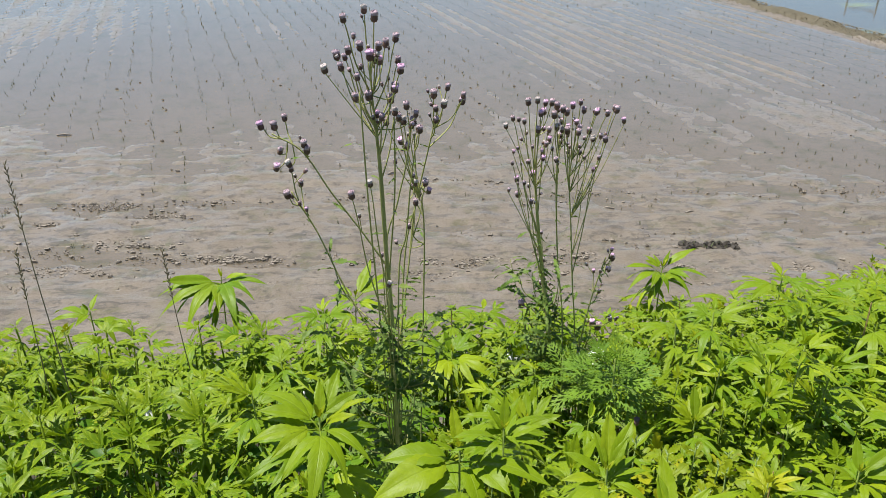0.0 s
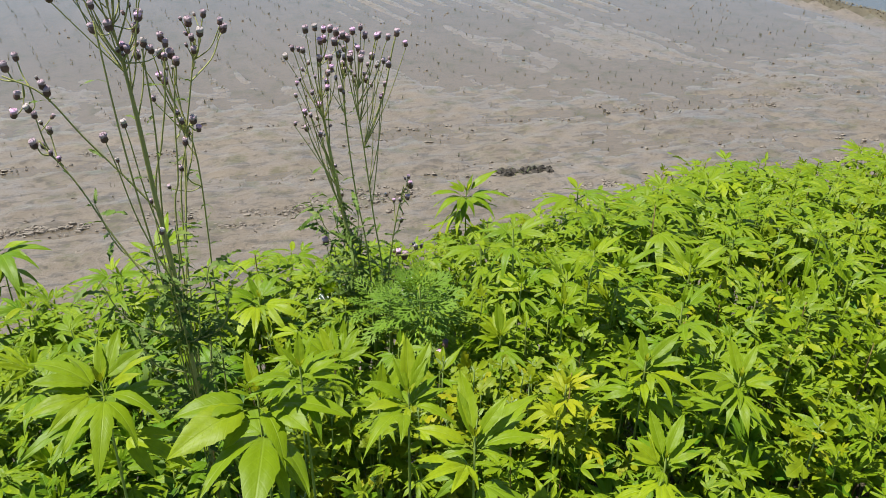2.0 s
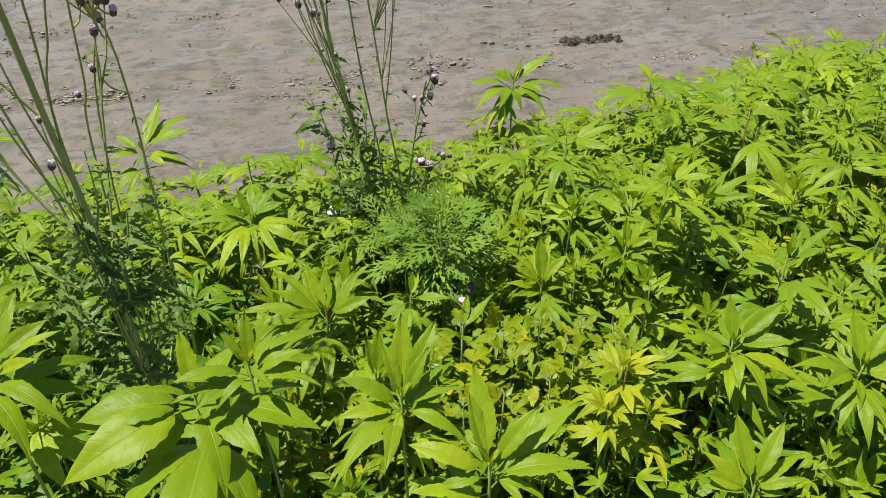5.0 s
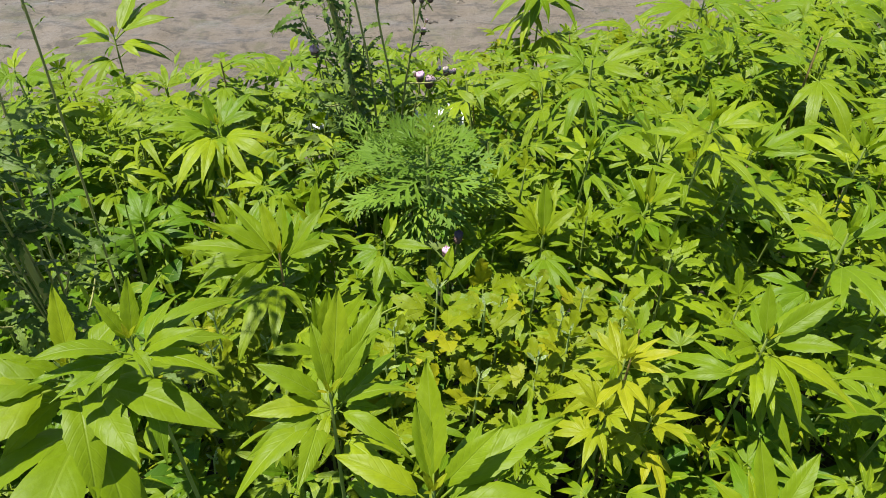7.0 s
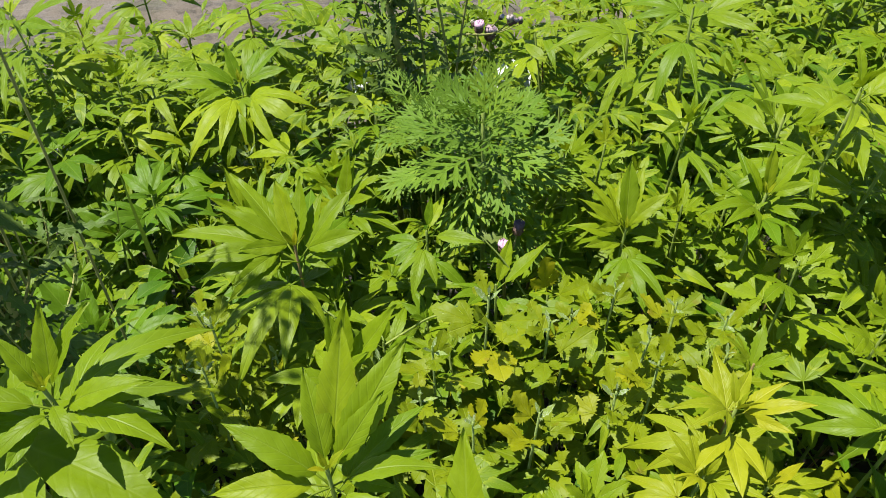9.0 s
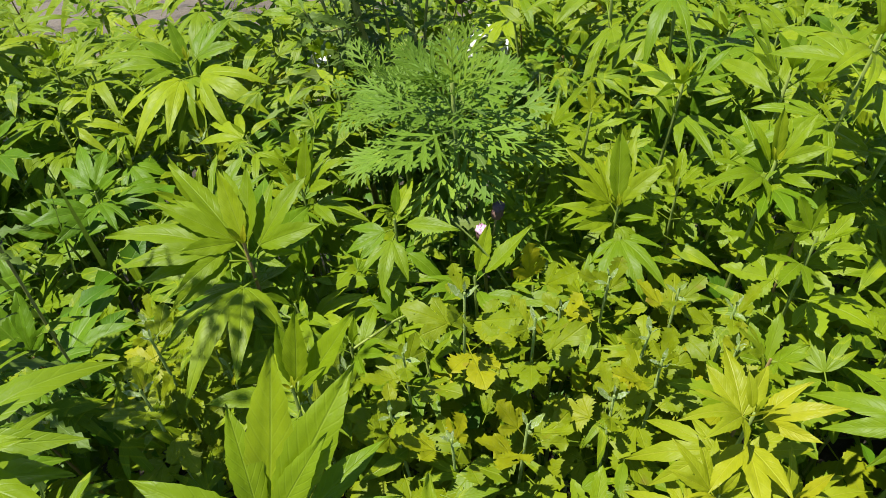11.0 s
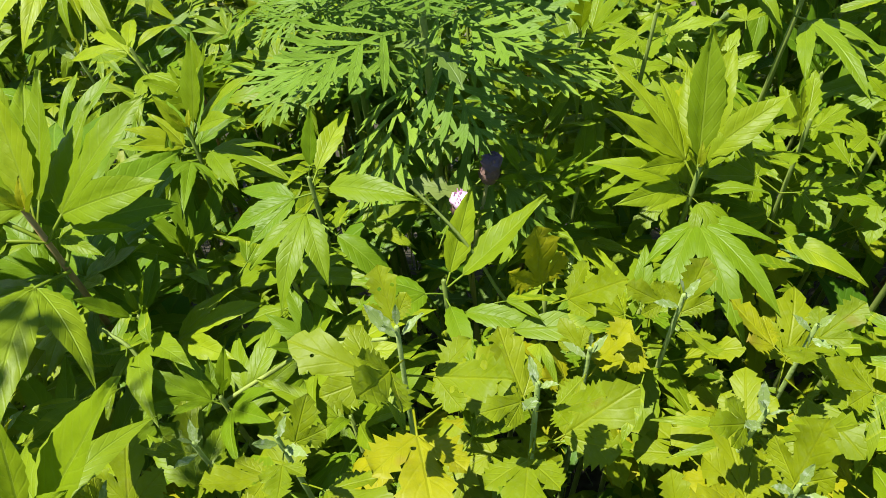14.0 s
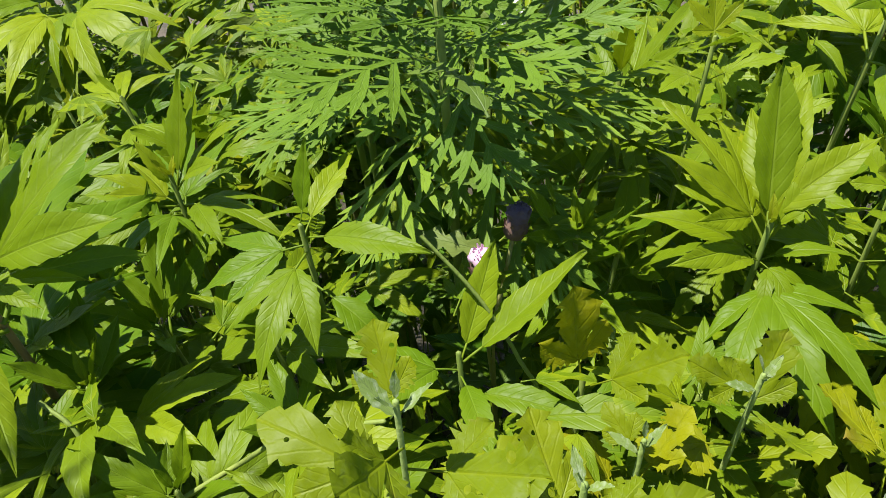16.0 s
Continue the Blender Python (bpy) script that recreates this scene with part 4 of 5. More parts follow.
taken = [(k[0], k[1]) for k in STANDOUT] + [(0.292, 1.142), (0.455, 0.865), (0.431, 0.835), (0.478, 0.835), (0.96, 1.02), (1.03, 1.08), (1.06, 0.95)]
far_weeds = Thicket()
for gyi in range(36):
    for gxi in range(76):
        fx = -1.55 + 0.074 * gxi + rng.uniform(-0.03, 0.03)
        fy = 0.42 + 0.074 * gyi + rng.uniform(-0.03, 0.03)
        if fy > reach(fx) or fx < -0.75 - 0.45 * fy or fx > 0.75 + 1.05 * fy or (fy < 0.62 and fx < 0.0):
            continue
        near = min((fx - a) ** 2 + (fy - b) ** 2 for a, b in taken)
        if near < 0.045 ** 2:
            continue
        drop = rng.uniform(0.0, 0.12)
        if fy < 0.72:
            drop += 0.10
        if 0.2 < fx < 0.4 and 0.98 < fy < 1.3:
            drop += 0.11
        if -0.30 < fx < 0.02 and 1.04 < fy < 1.30:
            drop += 0.07
        top = below_crowns(fx, fy, canopy(fx, fy) - drop)
        lean = (rng.uniform(-7, 7), rng.uniform(-7, 7))
        pick = rng.random()
        goose_here = 0.2 < fx < 0.75 and fy < 1.05
        if 0.04 < fx < 0.30 and 0.84 < fy < 1.10:
            drop += 0.05
            top -= 0.05
            pick *= 0.33
        close = -0.35 < fx < 0.85 and 0.62 < fy < 1.5
        if goose_here and pick < 0.5 or pick < 0.06:
            goosefoot(fx, fy, top, rng.uniform(0.032, 0.044), rng.uniform(0, 360), 9, lean)
        elif pick < 0.22 + (0.12 if fx > 0.3 else 0):
            hop(fx, fy, top, rng.uniform(0.040, 0.058), rng.uniform(0, 90), 5, lean)
        else:
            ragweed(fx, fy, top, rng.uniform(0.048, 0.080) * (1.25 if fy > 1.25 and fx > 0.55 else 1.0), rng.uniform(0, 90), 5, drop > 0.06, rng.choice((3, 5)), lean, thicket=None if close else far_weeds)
for k in range(620):
    fx = rng.uniform(-2.0, 2.6)
    fy = rng.uniform(1.55, 2.95)
    if fy < reach(fx) - 0.06:
        continue
    top = 2.73 - 0.635 * fy - rng.uniform(0.0, 0.14) + 0.05 * max(0.0, fx - 0.4)
    if top > ground_height(fx, fy) + 0.15:
        ragweed(fx, fy, top, rng.uniform(0.05, 0.09), rng.uniform(0, 90), 4, True, 4, (rng.uniform(-7, 7), rng.uniform(-7, 7)), thicket=far_weeds)
far_weeds.finish("ragweed_thicket", [M_RAGFAR], "thicket of yellow-green ragweed along the bank", "weeds")



def leaf_between(parent, me, foot, tip, roll=0.0, reach_out=1.2):
    """A leaf from foot to tip, its face turned up."""
    foot, tip = Vector(foot), Vector(tip)
    y = (tip - foot).normalized()
    x = y.cross(Vector((0, 0, 1))).normalized()
    z = x.cross(y)
    turn = Matrix((x, y, z)).transposed().to_4x4() @ Euler((0, radians(roll), 0)).to_matrix().to_4x4()
    return part("leaf", me, parent, parent.matrix_basis.inverted() @ Matrix.Translation(foot) @ turn @ Matrix.Scale((tip - foot).length / reach_out, 4))


def shoot(x, y, top, leaves, label):
    """A young ragweed whose few leaves are given one by one."""
    m0, h = rooted(x, y, top, (0, 0))
    e = thing("giant_ragweed", m0, label, "weed", "giant ragweeds on the bank")
    part("stem", stem_mesh(M_STEM, h, 0.0026, x), e)
    for fam, foot, tip, roll in leaves:
        leaf_between(e, fam, foot, tip, roll)
    return e


shoot(0.304, 1.044, 1.926, [
    (RAG1[0], (0.304, 1.044, 1.918), (0.319, 1.075, 1.950), 20), (RAG1[0], (0.304, 1.044, 1.918), (0.350, 1.066, 1.950), -8),
    (RAG1[1], (0.304, 1.044, 1.912), (0.318, 1.005, 1.930), 0), (RAG3[1], (0.303, 1.044, 1.915), (0.262, 1.030, 1.938), 10),
    (RAG1[1], (0.304, 1.044, 1.90), (0.352, 1.030, 1.915), 5)], "young ragweed shoot with a few bright simple leaves")
shoot(0.243, 1.083, 1.955, [
    (RAG1[1], (0.243, 1.083, 1.948), (0.292, 1.066, 1.969), 14), (RAG1[1], (0.243, 1.083, 1.948), (0.256, 1.125, 1.966), 0),
    (RAG3[1], (0.243, 1.083, 1.944), (0.196, 1.070, 1.940), -8), (RAG3[2], (0.243, 1.083, 1.940), (0.228, 1.030, 1.945), 0),
    (RAG1[0], (0.243, 1.083, 1.955), (0.250, 1.095, 1.985), 0), (RAG1[2], (0.243, 1.083, 1.92), (0.285, 1.050, 1.915), 0)], "young ragweed with one broad pointed leaf")
shoot(0.350, 1.038, 1.920, [
    (GOOSE[0], (0.350, 1.038, 1.912), (0.345, 1.050, 1.950), 0), (GOOSE[0], (0.350, 1.038, 1.912), (0.380, 1.032, 1.938), 20),
    (RAG1[2], (0.350, 1.038, 1.90), (0.385, 1.055, 1.905), 0), (RAG1[2], (0.350, 1.038, 1.89), (0.325, 1.055, 1.890), 0)], "small shoot with toothed upright leaves")

# small leaves of young weeds at all heights under the taller ones
low_weeds = Thicket()
small = [FAR1[1], FAR1[2], FAR3[1], FAR3[2], FAR5[1], FAR5[2]]
for k in range(3900):
    y = rng.uniform(0.62, 1.75)
    x = rng.uniform(-0.45, 0.95)
    if y > reach(x):
        continue
    top = below_crowns(x, y, canopy(x, y) - 0.015)
    if -0.30 < x < 0.06 and 1.04 < y < 1.32:
        top -= 0.09
    z = top - 0.26 * rng.random() ** 1.3
    low_weeds.add(rng.choice(small), Matrix.Translation((x, y, z)) @ leaf_pose(0, rng.uniform(0, 360), rng.uniform(-22, 40), rng.uniform(-25, 25), rng.uniform(0.022, 0.048)))
low_weeds.finish("young_weeds", [M_RAGFAR], "small green leaves of young weeds below taller plants", "weeds")


def vine(points, r0, r1, label):
    e = thing("vine", pose(0, 0, 0), label, "vine", "thin vines among the weeds")
    twig(e, points, r0, r1, "stem", M_STEM)
    return e


# low leaves and grass that fill the shade under the weeds
uv_, uf, uu = [], [], []
for k in range(16000):
    y = rng.uniform(0.25, 3.0)
    x = rng.uniform(-0.95 - 0.4 * y, 0.95 + 1.1 * y)
    g = ground_height(x, y)
    z = g + min(0.50, max(0.08, 2.70 - 0.64 * y - g)) * rng.random() ** 0.8
    s = rng.uniform(0.018, 0.045)
    m = Matrix.Translation((x, y, z)) @ Euler((radians(rng.uniform(-35, 45)), radians(rng.uniform(-30, 30)), rng.uniform(0, 6.28))).to_matrix().to_4x4() @ Matrix.Scale(s, 4)
    n = len(uv_)
    for a, b, c, u, v in ((0, 0, 0, 0, 0), (-0.30, 0.35, 0.10, -1, 0.35), (0, 0.4, 0, 0, 0.4), (0.30, 0.35, 0.10, 1, 0.35), (-0.2, 0.7, 0.02, -0.8, 0.7), (0, 0.72, -0.05, 0, 0.72), (0.2, 0.7, 0.02, 0.8, 0.7), (0, 1.05, -0.2, 0, 1)):
        uv_.append(m @ Vector((a, b, c)))
        uu.append((u, v))
    uf += [(n, n + 2, n + 1), (n, n + 3, n + 2), (n + 1, n + 2, n + 5, n + 4), (n + 2, n + 3, n + 6, n + 5), (n + 4, n + 5, n + 7), (n + 5, n + 6, n + 7)]
tagged(new("undergrowth", mesh_from("undergrowth", uv_, uf, [M_UNDER], uu)), "tangle of small green leaves low between the weeds", "undergrowth", kind="stuff")


def blade_strip(verts, faces, uvs, root, way, length, width, bend, steps=5):
    n = len(verts)
    side = Vector((way.y, -way.x, 0))
    for j in range(steps + 1):
        t = j / steps
        c = Vector(root) + Vector((way.x, way.y, 0)) * (bend * length * t * t) + Vector((0, 0, length * t * (1 - 0.35 * bend * t)))
        w = width * (1 - t ** 1.8) + 0.0002
        verts.append(c - side * w)
        verts.append(c + side * w)
        uvs += [(-1, t), (1, t)]
    for j in range(steps):
        o = n + 2 * j
        faces.append((o, o + 1, o + 3, o + 2))


bank_weeds = Thicket()
for k in range(5200):
    x = rng.choice((rng.uniform(-6.0, -0.9), rng.uniform(1.2, 6.5)))
    y = rng.uniform(0.3, 2.9)
    if -0.95 - 0.35 * y < x < 0.85 + 1.05 * y:
        continue
    top = min(canopy(x, y), 2.70 - 0.635 * y) if x < 0 else canopy(x, y) - 0.12 * max(0.0, y - 1.8)
    z = top - 0.22 * rng.random()
    bank_weeds.add(rng.choice(small), Matrix.Translation((x, y, z)) @ leaf_pose(0, rng.uniform(0, 360), rng.uniform(-25, 35), rng.uniform(-25, 25), rng.uniform(0.06, 0.10)))
bank_weeds.finish("bank_weeds", [M_RAGFAR], "green ragweed leaves further along the bank", "weeds")

bv, bf, bu = [], [], []
for k in range(7000):
    x, y = rng.uniform(-4, 4), rng.uniform(-2.5, 0.5)
    a = rng.uniform(0, 6.28)
    blade_strip(bv, bf, bu, (x, y, ground_height(x, y) - 0.02), Vector((math.cos(a), math.sin(a))), rng.uniform(0.05, 0.16), 0.0022, rng.uniform(0.3, 1.0), 3)
for k in range(3800):
    y = rng.uniform(0.25, 3.1)
    x = rng.uniform(-0.95 - 0.4 * y, 0.95 + 1.1 * y)
    if y > reach(x) + 0.5:
        continue
    a = rng.uniform(0, 6.28)
    blade_strip(bv, bf, bu, (x, y, ground_height(x, y) - 0.01), Vector((math.cos(a), math.sin(a))), rng.uniform(0.12, 0.45), rng.uniform(0.001, 0.0022), rng.uniform(0.1, 0.8))
tagged(new("grass", mesh_from("grass", bv, bf, [M_GRASS], bu)), "thin green and dry grass blades between the weeds", "grass", kind="stuff")

# ---- thistles ----


def head_mesh(bract, tuft, opened, seed):
    """A flower head one unit wide: an urn of overlapping bracts, and a tuft of florets on it."""
    r = random.Random(seed)
    verts, faces = [], []
    prof = [(0.0, 0.10), (0.10, 0.33), (0.33, 0.47), (0.62, 0.47), (0.86, 0.38)]
    for z, rad in prof:
        for k in range(10):
            w = 2 * math.pi * k / 10
            rr = rad * (1 + 0.05 * r.uniform(-1, 1))
            verts.append((rr * math.cos(w), rr * math.sin(w), z))
    for i in range(len(prof) - 1):
        for k in range(10):
            faces.append((i * 10 + k, i * 10 + (k + 1) % 10, (i + 1) * 10 + (k + 1) % 10, (i + 1) * 10 + k))
    for ring, (z, rad) in enumerate(((0.10, 0.35), (0.28, 0.47), (0.46, 0.50), (0.64, 0.47))):
        for k in range(9):
            w = 2 * math.pi * (k + 0.5 * (ring % 2)) / 9
            c, s = math.cos(w), math.sin(w)
            n = len(verts)
            verts += [((rad - 0.03) * c + 0.12 * s, (rad - 0.03) * s - 0.12 * c, z), ((rad - 0.03) * c - 0.12 * s, (rad - 0.03) * s + 0.12 * c, z), ((rad + 0.07) * c, (rad + 0.07) * s, z + 0.22)]
            faces.append((n, n + 1, n + 2))
    urn = mesh_from("bracts", verts, faces, [bract])
    verts, faces = [], []
    # a bumpy dome, with thin florets standing out of it
    for i in range(5):
        t = i / 4
        for k in range(12):
            w = 2 * math.pi * k / 12
            rr = (0.36, 0.44 + 0.12 * opened, 0.50 + 0.22 * opened, 0.36 + 0.15 * opened, 0.05)[i] * (1 + 0.20 * r.uniform(-1, 1))
            verts.append((rr * math.cos(w), rr * math.sin(w), (0.80, 1.00, 1.24, 1.42, 1.44)[i] + 0.09 * r.uniform(-1, 1)))
    for i in range(4):
        for k in range(12):
            faces.append((i * 12 + k, i * 12 + (k + 1) % 12, (i + 1) * 12 + (k + 1) % 12, (i + 1) * 12 + k))
    faces.append(tuple(range(48, 60)))
    for k in range(34):
        a, b = r.uniform(0, 6.28), math.sqrt(r.random())
        x0, y0 = 0.36 * b * math.cos(a), 0.36 * b * math.sin(a)
        root = Vector((x0, y0, 0.95))
        top = Vector((x0 * (1.25 + 1.0 * opened), y0 * (1.25 + 1.0 * opened), 1.14 + (0.38 + 0.2 * opened) * (1 - 0.3 * b * b) + r.uniform(-0.03, 0.05)))
        d = Vector((-math.sin(a), math.cos(a), 0)) * 0.035
        n = len(verts)
        verts += [root - d, root + d, top + d, top - d]
        faces.append((n, n + 1, n + 2, n + 3))
    return urn, mesh_from("floret_tuft", verts, faces, [tuft])


M_DARKTUFT = plain_material("dark_closed_florets", (0.08, 0.055, 0.075), (0.18, 0.13, 0.165), 4, 0.85, 0.1)
HEADS = [head_mesh(M_BRACT, M_FLORET, 0.10, 1), head_mesh(M_BRACT, M_PAPPUS, 0.15, 2), head_mesh(M_BRACT, M_PINK, 0.30, 3), head_mesh(M_BRACT, M_DARKTUFT, 0.1, 4)]


def add_head(parent, p, way, size, kind):
    urn, tuft = HEADS[kind]
    q = Vector(way).normalized().to_track_quat("Z", "Y").to_matrix().to_4x4()
    h = part("flower_head", urn, parent, Matrix.Translation(p) @ q @ Matrix.Scale(size, 4))
    part("floret_tuft", tuft, h)
    return h


def twig(parent, points, r0, r1, name="branch", mat=None):
    pts = smooth_path(points, 4)
    n = len(pts) - 1
    v, f = tube(pts, [r0 + (r1 - r0) * k / n for k in range(n + 1)], 5)
    return part(name, mesh_from(name, v, f, [mat or M_THSTEM]), parent)


def thistle(x, y, base, stems, ends, leaves, head_size, label, seed, depth, thick=0.0043, kinds=(0, 0, 0, 1, 0, 2), blade=0.075, more=0, foot=0, leafy=2.03):
    """stems: paths of (x, height) or (x, height, y); ends: (x, height, stem, share of the stem where the branch leaves)."""
    r = random.Random(seed)
    e = thing("creeping_thistle", pose(x, y, base), label, "thistle", "thistles on the bank")
    paths = []
    for order, st in enumerate(stems):
        pts = [(q[0] - x, (q[2] - y if len(q) > 2 else r.uniform(-0.01, 0.01)), q[1] - base) for q in st]
        paths.append(smooth_path(pts, 6))
        n = len(paths[-1]) - 1
        v, f = tube(paths[-1], [(thick * (1 - 0.68 * min(1.0, max(0.0, (k / n - 0.62) / 0.3))) if order < 1 else 0.38 * thick) * (1 - 0.25 * k / n) for k in range(n + 1)], 7)
        part("stem", mesh_from("stem", v, f, [M_THSTEM]), e)
    for ex, ez, si, share in ends:
        path = paths[si]
        root = path[int(share * (len(path) - 1))]
        dy = r.uniform(-depth, depth) * min(1.0, abs(ex - x - root.x) * 12 + 0.4)
        tip = Vector((ex - x, 0.5 * (root.y + path[-1].y) + dy, ez - base))
        mid = root.lerp(tip, 0.5) + Vector((0.10 * (tip.x - root.x), 0.1 * dy, -0.03 * abs(tip.x - root.x) - 0.004))
        twig(e, [root, mid, root.lerp(tip, 0.85) + Vector((0.02 * (tip.x - root.x), 0, 0)), tip], 0.0011, 0.0006)
        way = Vector(((tip - mid).x * 0.6, (tip - mid).y * 0.6, abs((tip - mid).z) + 0.01))
        add_head(e, tip - way.normalized() * 0.004, way, head_size * r.uniform(0.75, 1.08) * (1.0 if ez > 2.36 or len(ends) < 8 else 0.66), r.choice(kinds))
        if r.random() < 0.6:
            b = root.lerp(tip, r.uniform(0.55, 0.85))
            off = Vector((r.uniform(-0.012, 0.012), r.uniform(-0.012, 0.012), r.uniform(0.008, 0.02)))
            twig(e, [b, b + off * 0.6, b + off], 0.0007, 0.0006)
            add_head(e, b + off, off, head_size * r.uniform(0.35, 0.6), r.choice((0, 1)))
    for k in range(more):
        ex, ez, si, share = r.choice(ends)
        root = paths[si][int(share * (len(paths[si]) - 1))]
        tip = Vector((ex - x + r.uniform(-0.02, 0.02), root.y + r.uniform(-depth, depth), ez - base - r.uniform(0.0, 0.06)))
        twig(e, [root, root.lerp(tip, 0.5) + Vector((0.004, 0, -0.006)), tip], 0.0009, 0.0006)
        add_head(e, tip, (r.uniform(-0.3, 0.3), r.uniform(-0.3, 0.3), 1), head_size * r.uniform(0.55, 1.0), r.choice(kinds))
    for k in range(leaves):
        path = r.choice(paths)
        p = path[int(r.random() ** 1.2 * 0.8 * (len(path) - 1))]
        high = p.z + base
        if high < base + 0.35 or k % 2:
            want = r.uniform(1.80, 2.20) - base
            p = min(paths[0], key=lambda c: abs(c.z - want))
            p = Vector((p.x, p.y, want))
            high = p.z + base
        m = Matrix.Translation(p) @ leaf_pose(0, r.uniform(0, 360), r.uniform(-25, 55), r.uniform(-40, 40), r.uniform(0.5, 1.0) * max(0.014, min(blade, blade - 0.20 * (high - 2.0))))
        part("leaf", r.choice(THLEAF), e, m)
    for k in range(3 * foot // 2):
        path = r.choice(paths)
        p = path[int(r.uniform(0.3, 0.95) * (len(path) - 1))]
        part("leaf", r.choice(THLEAF), e, Matrix.Translation(p) @ leaf_pose(0, r.uniform(0, 360), r.uniform(10, 60), r.uniform(-40, 40), r.uniform(0.010, 0.024)))
    # side shoots with many small leaves low on the stem
    for k in range(foot):
        a, h0 = r.uniform(0, 6.28), r.uniform(leafy - 0.28, leafy)
        out, up = r.uniform(0.02, 0.11), r.uniform(0.03, 0.11)
        root = min(paths[0], key=lambda c: abs(c.z + base - h0))
        tip = root + Vector((out * math.cos(a), out * math.sin(a), up))
        bow = root.lerp(tip, 0.5) + Vector((0.25 * out * math.cos(a), 0.25 * out * math.sin(a), -0.01))
        twig(e, [root, bow, tip], 0.0014, 0.0006, "side_shoot")
        for j in range(10):
            q = root.lerp(bow, j / 5) if j < 5 else bow.lerp(tip, (j - 4) / 5)
            m = Matrix.Translation(q) @ leaf_pose(0, r.uniform(0, 360), r.uniform(-15, 60), r.uniform(-40, 40), r.uniform(0.022, 0.052))
            part("leaf", r.choice(THLEAF), e, m)
    return e


T1_LEFT = [
    (-0.232, 2.488, 1, 0.95), (-0.216, 2.486, 1, 0.88), (-0.202, 2.498, 1, 0.85), (-0.175, 2.472, 1, 0.72), (-0.172, 2.463, 1, 0.72),
    (-0.203, 2.422, 2, 0.95), (-0.208, 2.389, 2, 0.92), (-0.195, 2.394, 2, 0.90),
]
T1_TOP = [
    (-0.112, 2.634, 0, 0.90), (-0.093, 2.636, 0, 0.95), (-0.080, 2.629, 0, 0.95), (-0.130, 2.577, 0, 0.75), (-0.119, 2.579, 0, 0.78),
    (-0.110, 2.595, 0, 0.80), (-0.098, 2.595, 0, 0.85), (-0.100, 2.566, 0, 0.80), (-0.085, 2.588, 0, 0.90), (-0.074, 2.601, 0, 0.90),
    (-0.069, 2.595, 0, 0.90), (-0.056, 2.605, 0, 0.85), (-0.081, 2.580, 0, 0.90), (-0.055, 2.574, 0, 0.80), (-0.050, 2.572, 0, 0.80),
    (-0.089, 2.538, 0, 0.80), (-0.059, 2.544, 0, 0.75), (-0.064, 2.530, 0, 0.70),
]
T1_RIGHT = [
    (-0.060, 2.511, 0, 0.65), (-0.081, 2.514, 0, 0.70), (-0.074, 2.514, 0, 0.70), (-0.057, 2.494, 3, 0.60), (-0.049, 2.495, 3, 0.65),
    (-0.054, 2.472, 3, 0.60), (-0.040, 2.473, 3, 0.62), (-0.012, 2.518, 3, 0.95), (0.006, 2.525, 3, 0.95), (0.001, 2.510, 3, 0.95),
    (0.026, 2.497, 3, 0.85), (-0.009, 2.489, 3, 0.90), (-0.090, 2.434, 0, 0.40), (-0.113, 2.420, 0, 0.35), (-0.025, 2.387, 3, 0.35),
    (-0.038, 2.364, 3, 0.30), (-0.081, 2.324, 0, 0.12),
]
T1_BACK = [
    (-0.024, 2.398, 8, 0.9), (-0.034, 2.371, 9, 0.95), (-0.042, 2.380, 9, 0.8), (-0.040, 2.493, 6, 0.95), (-0.030, 2.480, 7, 0.95),
    (-0.038, 2.397, 7, 0.7), (-0.020, 2.376, 8, 0.85), (-0.048, 2.330, 9, 0.6),
]
T1_STEMS = [
    [(-0.062, 1.399, 0.965), (-0.066, 1.866, 0.965), (-0.070, 2.190, 0.963), (-0.075, 2.325, 0.957), (-0.079, 2.446, 0.955), (-0.084, 2.519, 0.955), (-0.088, 2.579, 0.955)],
    [(-0.077, 2.298, 0.979), (-0.109, 2.347, 0.983), (-0.147, 2.403, 0.985), (-0.180, 2.458, 0.985), (-0.217, 2.482, 0.985)],
    [(-0.064, 2.126, 0.965), (-0.117, 2.216, 0.987), (-0.145, 2.269, 0.999), (-0.174, 2.332, 1.014), (-0.206, 2.389, 1.020)],
    [(-0.068, 2.126, 0.965), (-0.049, 2.276, 1.016), (-0.040, 2.353, 1.040), (-0.025, 2.420, 1.040), (-0.007, 2.498, 1.040)],
    [(-0.070, 1.970, 0.965), (-0.075, 2.230, 0.963), (-0.062, 2.408, 0.960), (-0.060, 2.511, 0.960)],
    [(-0.062, 1.555, 0.965), (-0.083, 2.126, 0.965), (-0.090, 2.411, 0.905), (-0.095, 2.557, 0.905)],
    [(-0.066, 2.000, 0.970), (-0.079, 2.292, 0.985), (-0.060, 2.388, 0.985), (-0.048, 2.440, 0.985), (-0.040, 2.500, 0.985)],
    [(-0.066, 1.950, 0.970), (-0.063, 2.256, 1.010), (-0.051, 2.328, 1.010), (-0.043, 2.407, 1.010), (-0.034, 2.470, 1.015)],
    [(-0.066, 1.900, 0.970), (-0.057, 2.256, 1.030), (-0.036, 2.367, 1.040), (-0.026, 2.395, 1.045)],
    [(-0.040, 1.800, 1.020), (-0.029, 2.206, 1.050), (-0.027, 2.317, 1.050), (-0.030, 2.371, 1.046)],
]
thistle(-0.06, 0.965, 1.40, T1_STEMS, T1_LEFT + T1_TOP + T1_RIGHT + T1_BACK, 64, 0.0088, "tall branching thistle with dark heads and faded lilac tufts", 5, 0.045, 0.0034, more=22, foot=20, leafy=2.20)

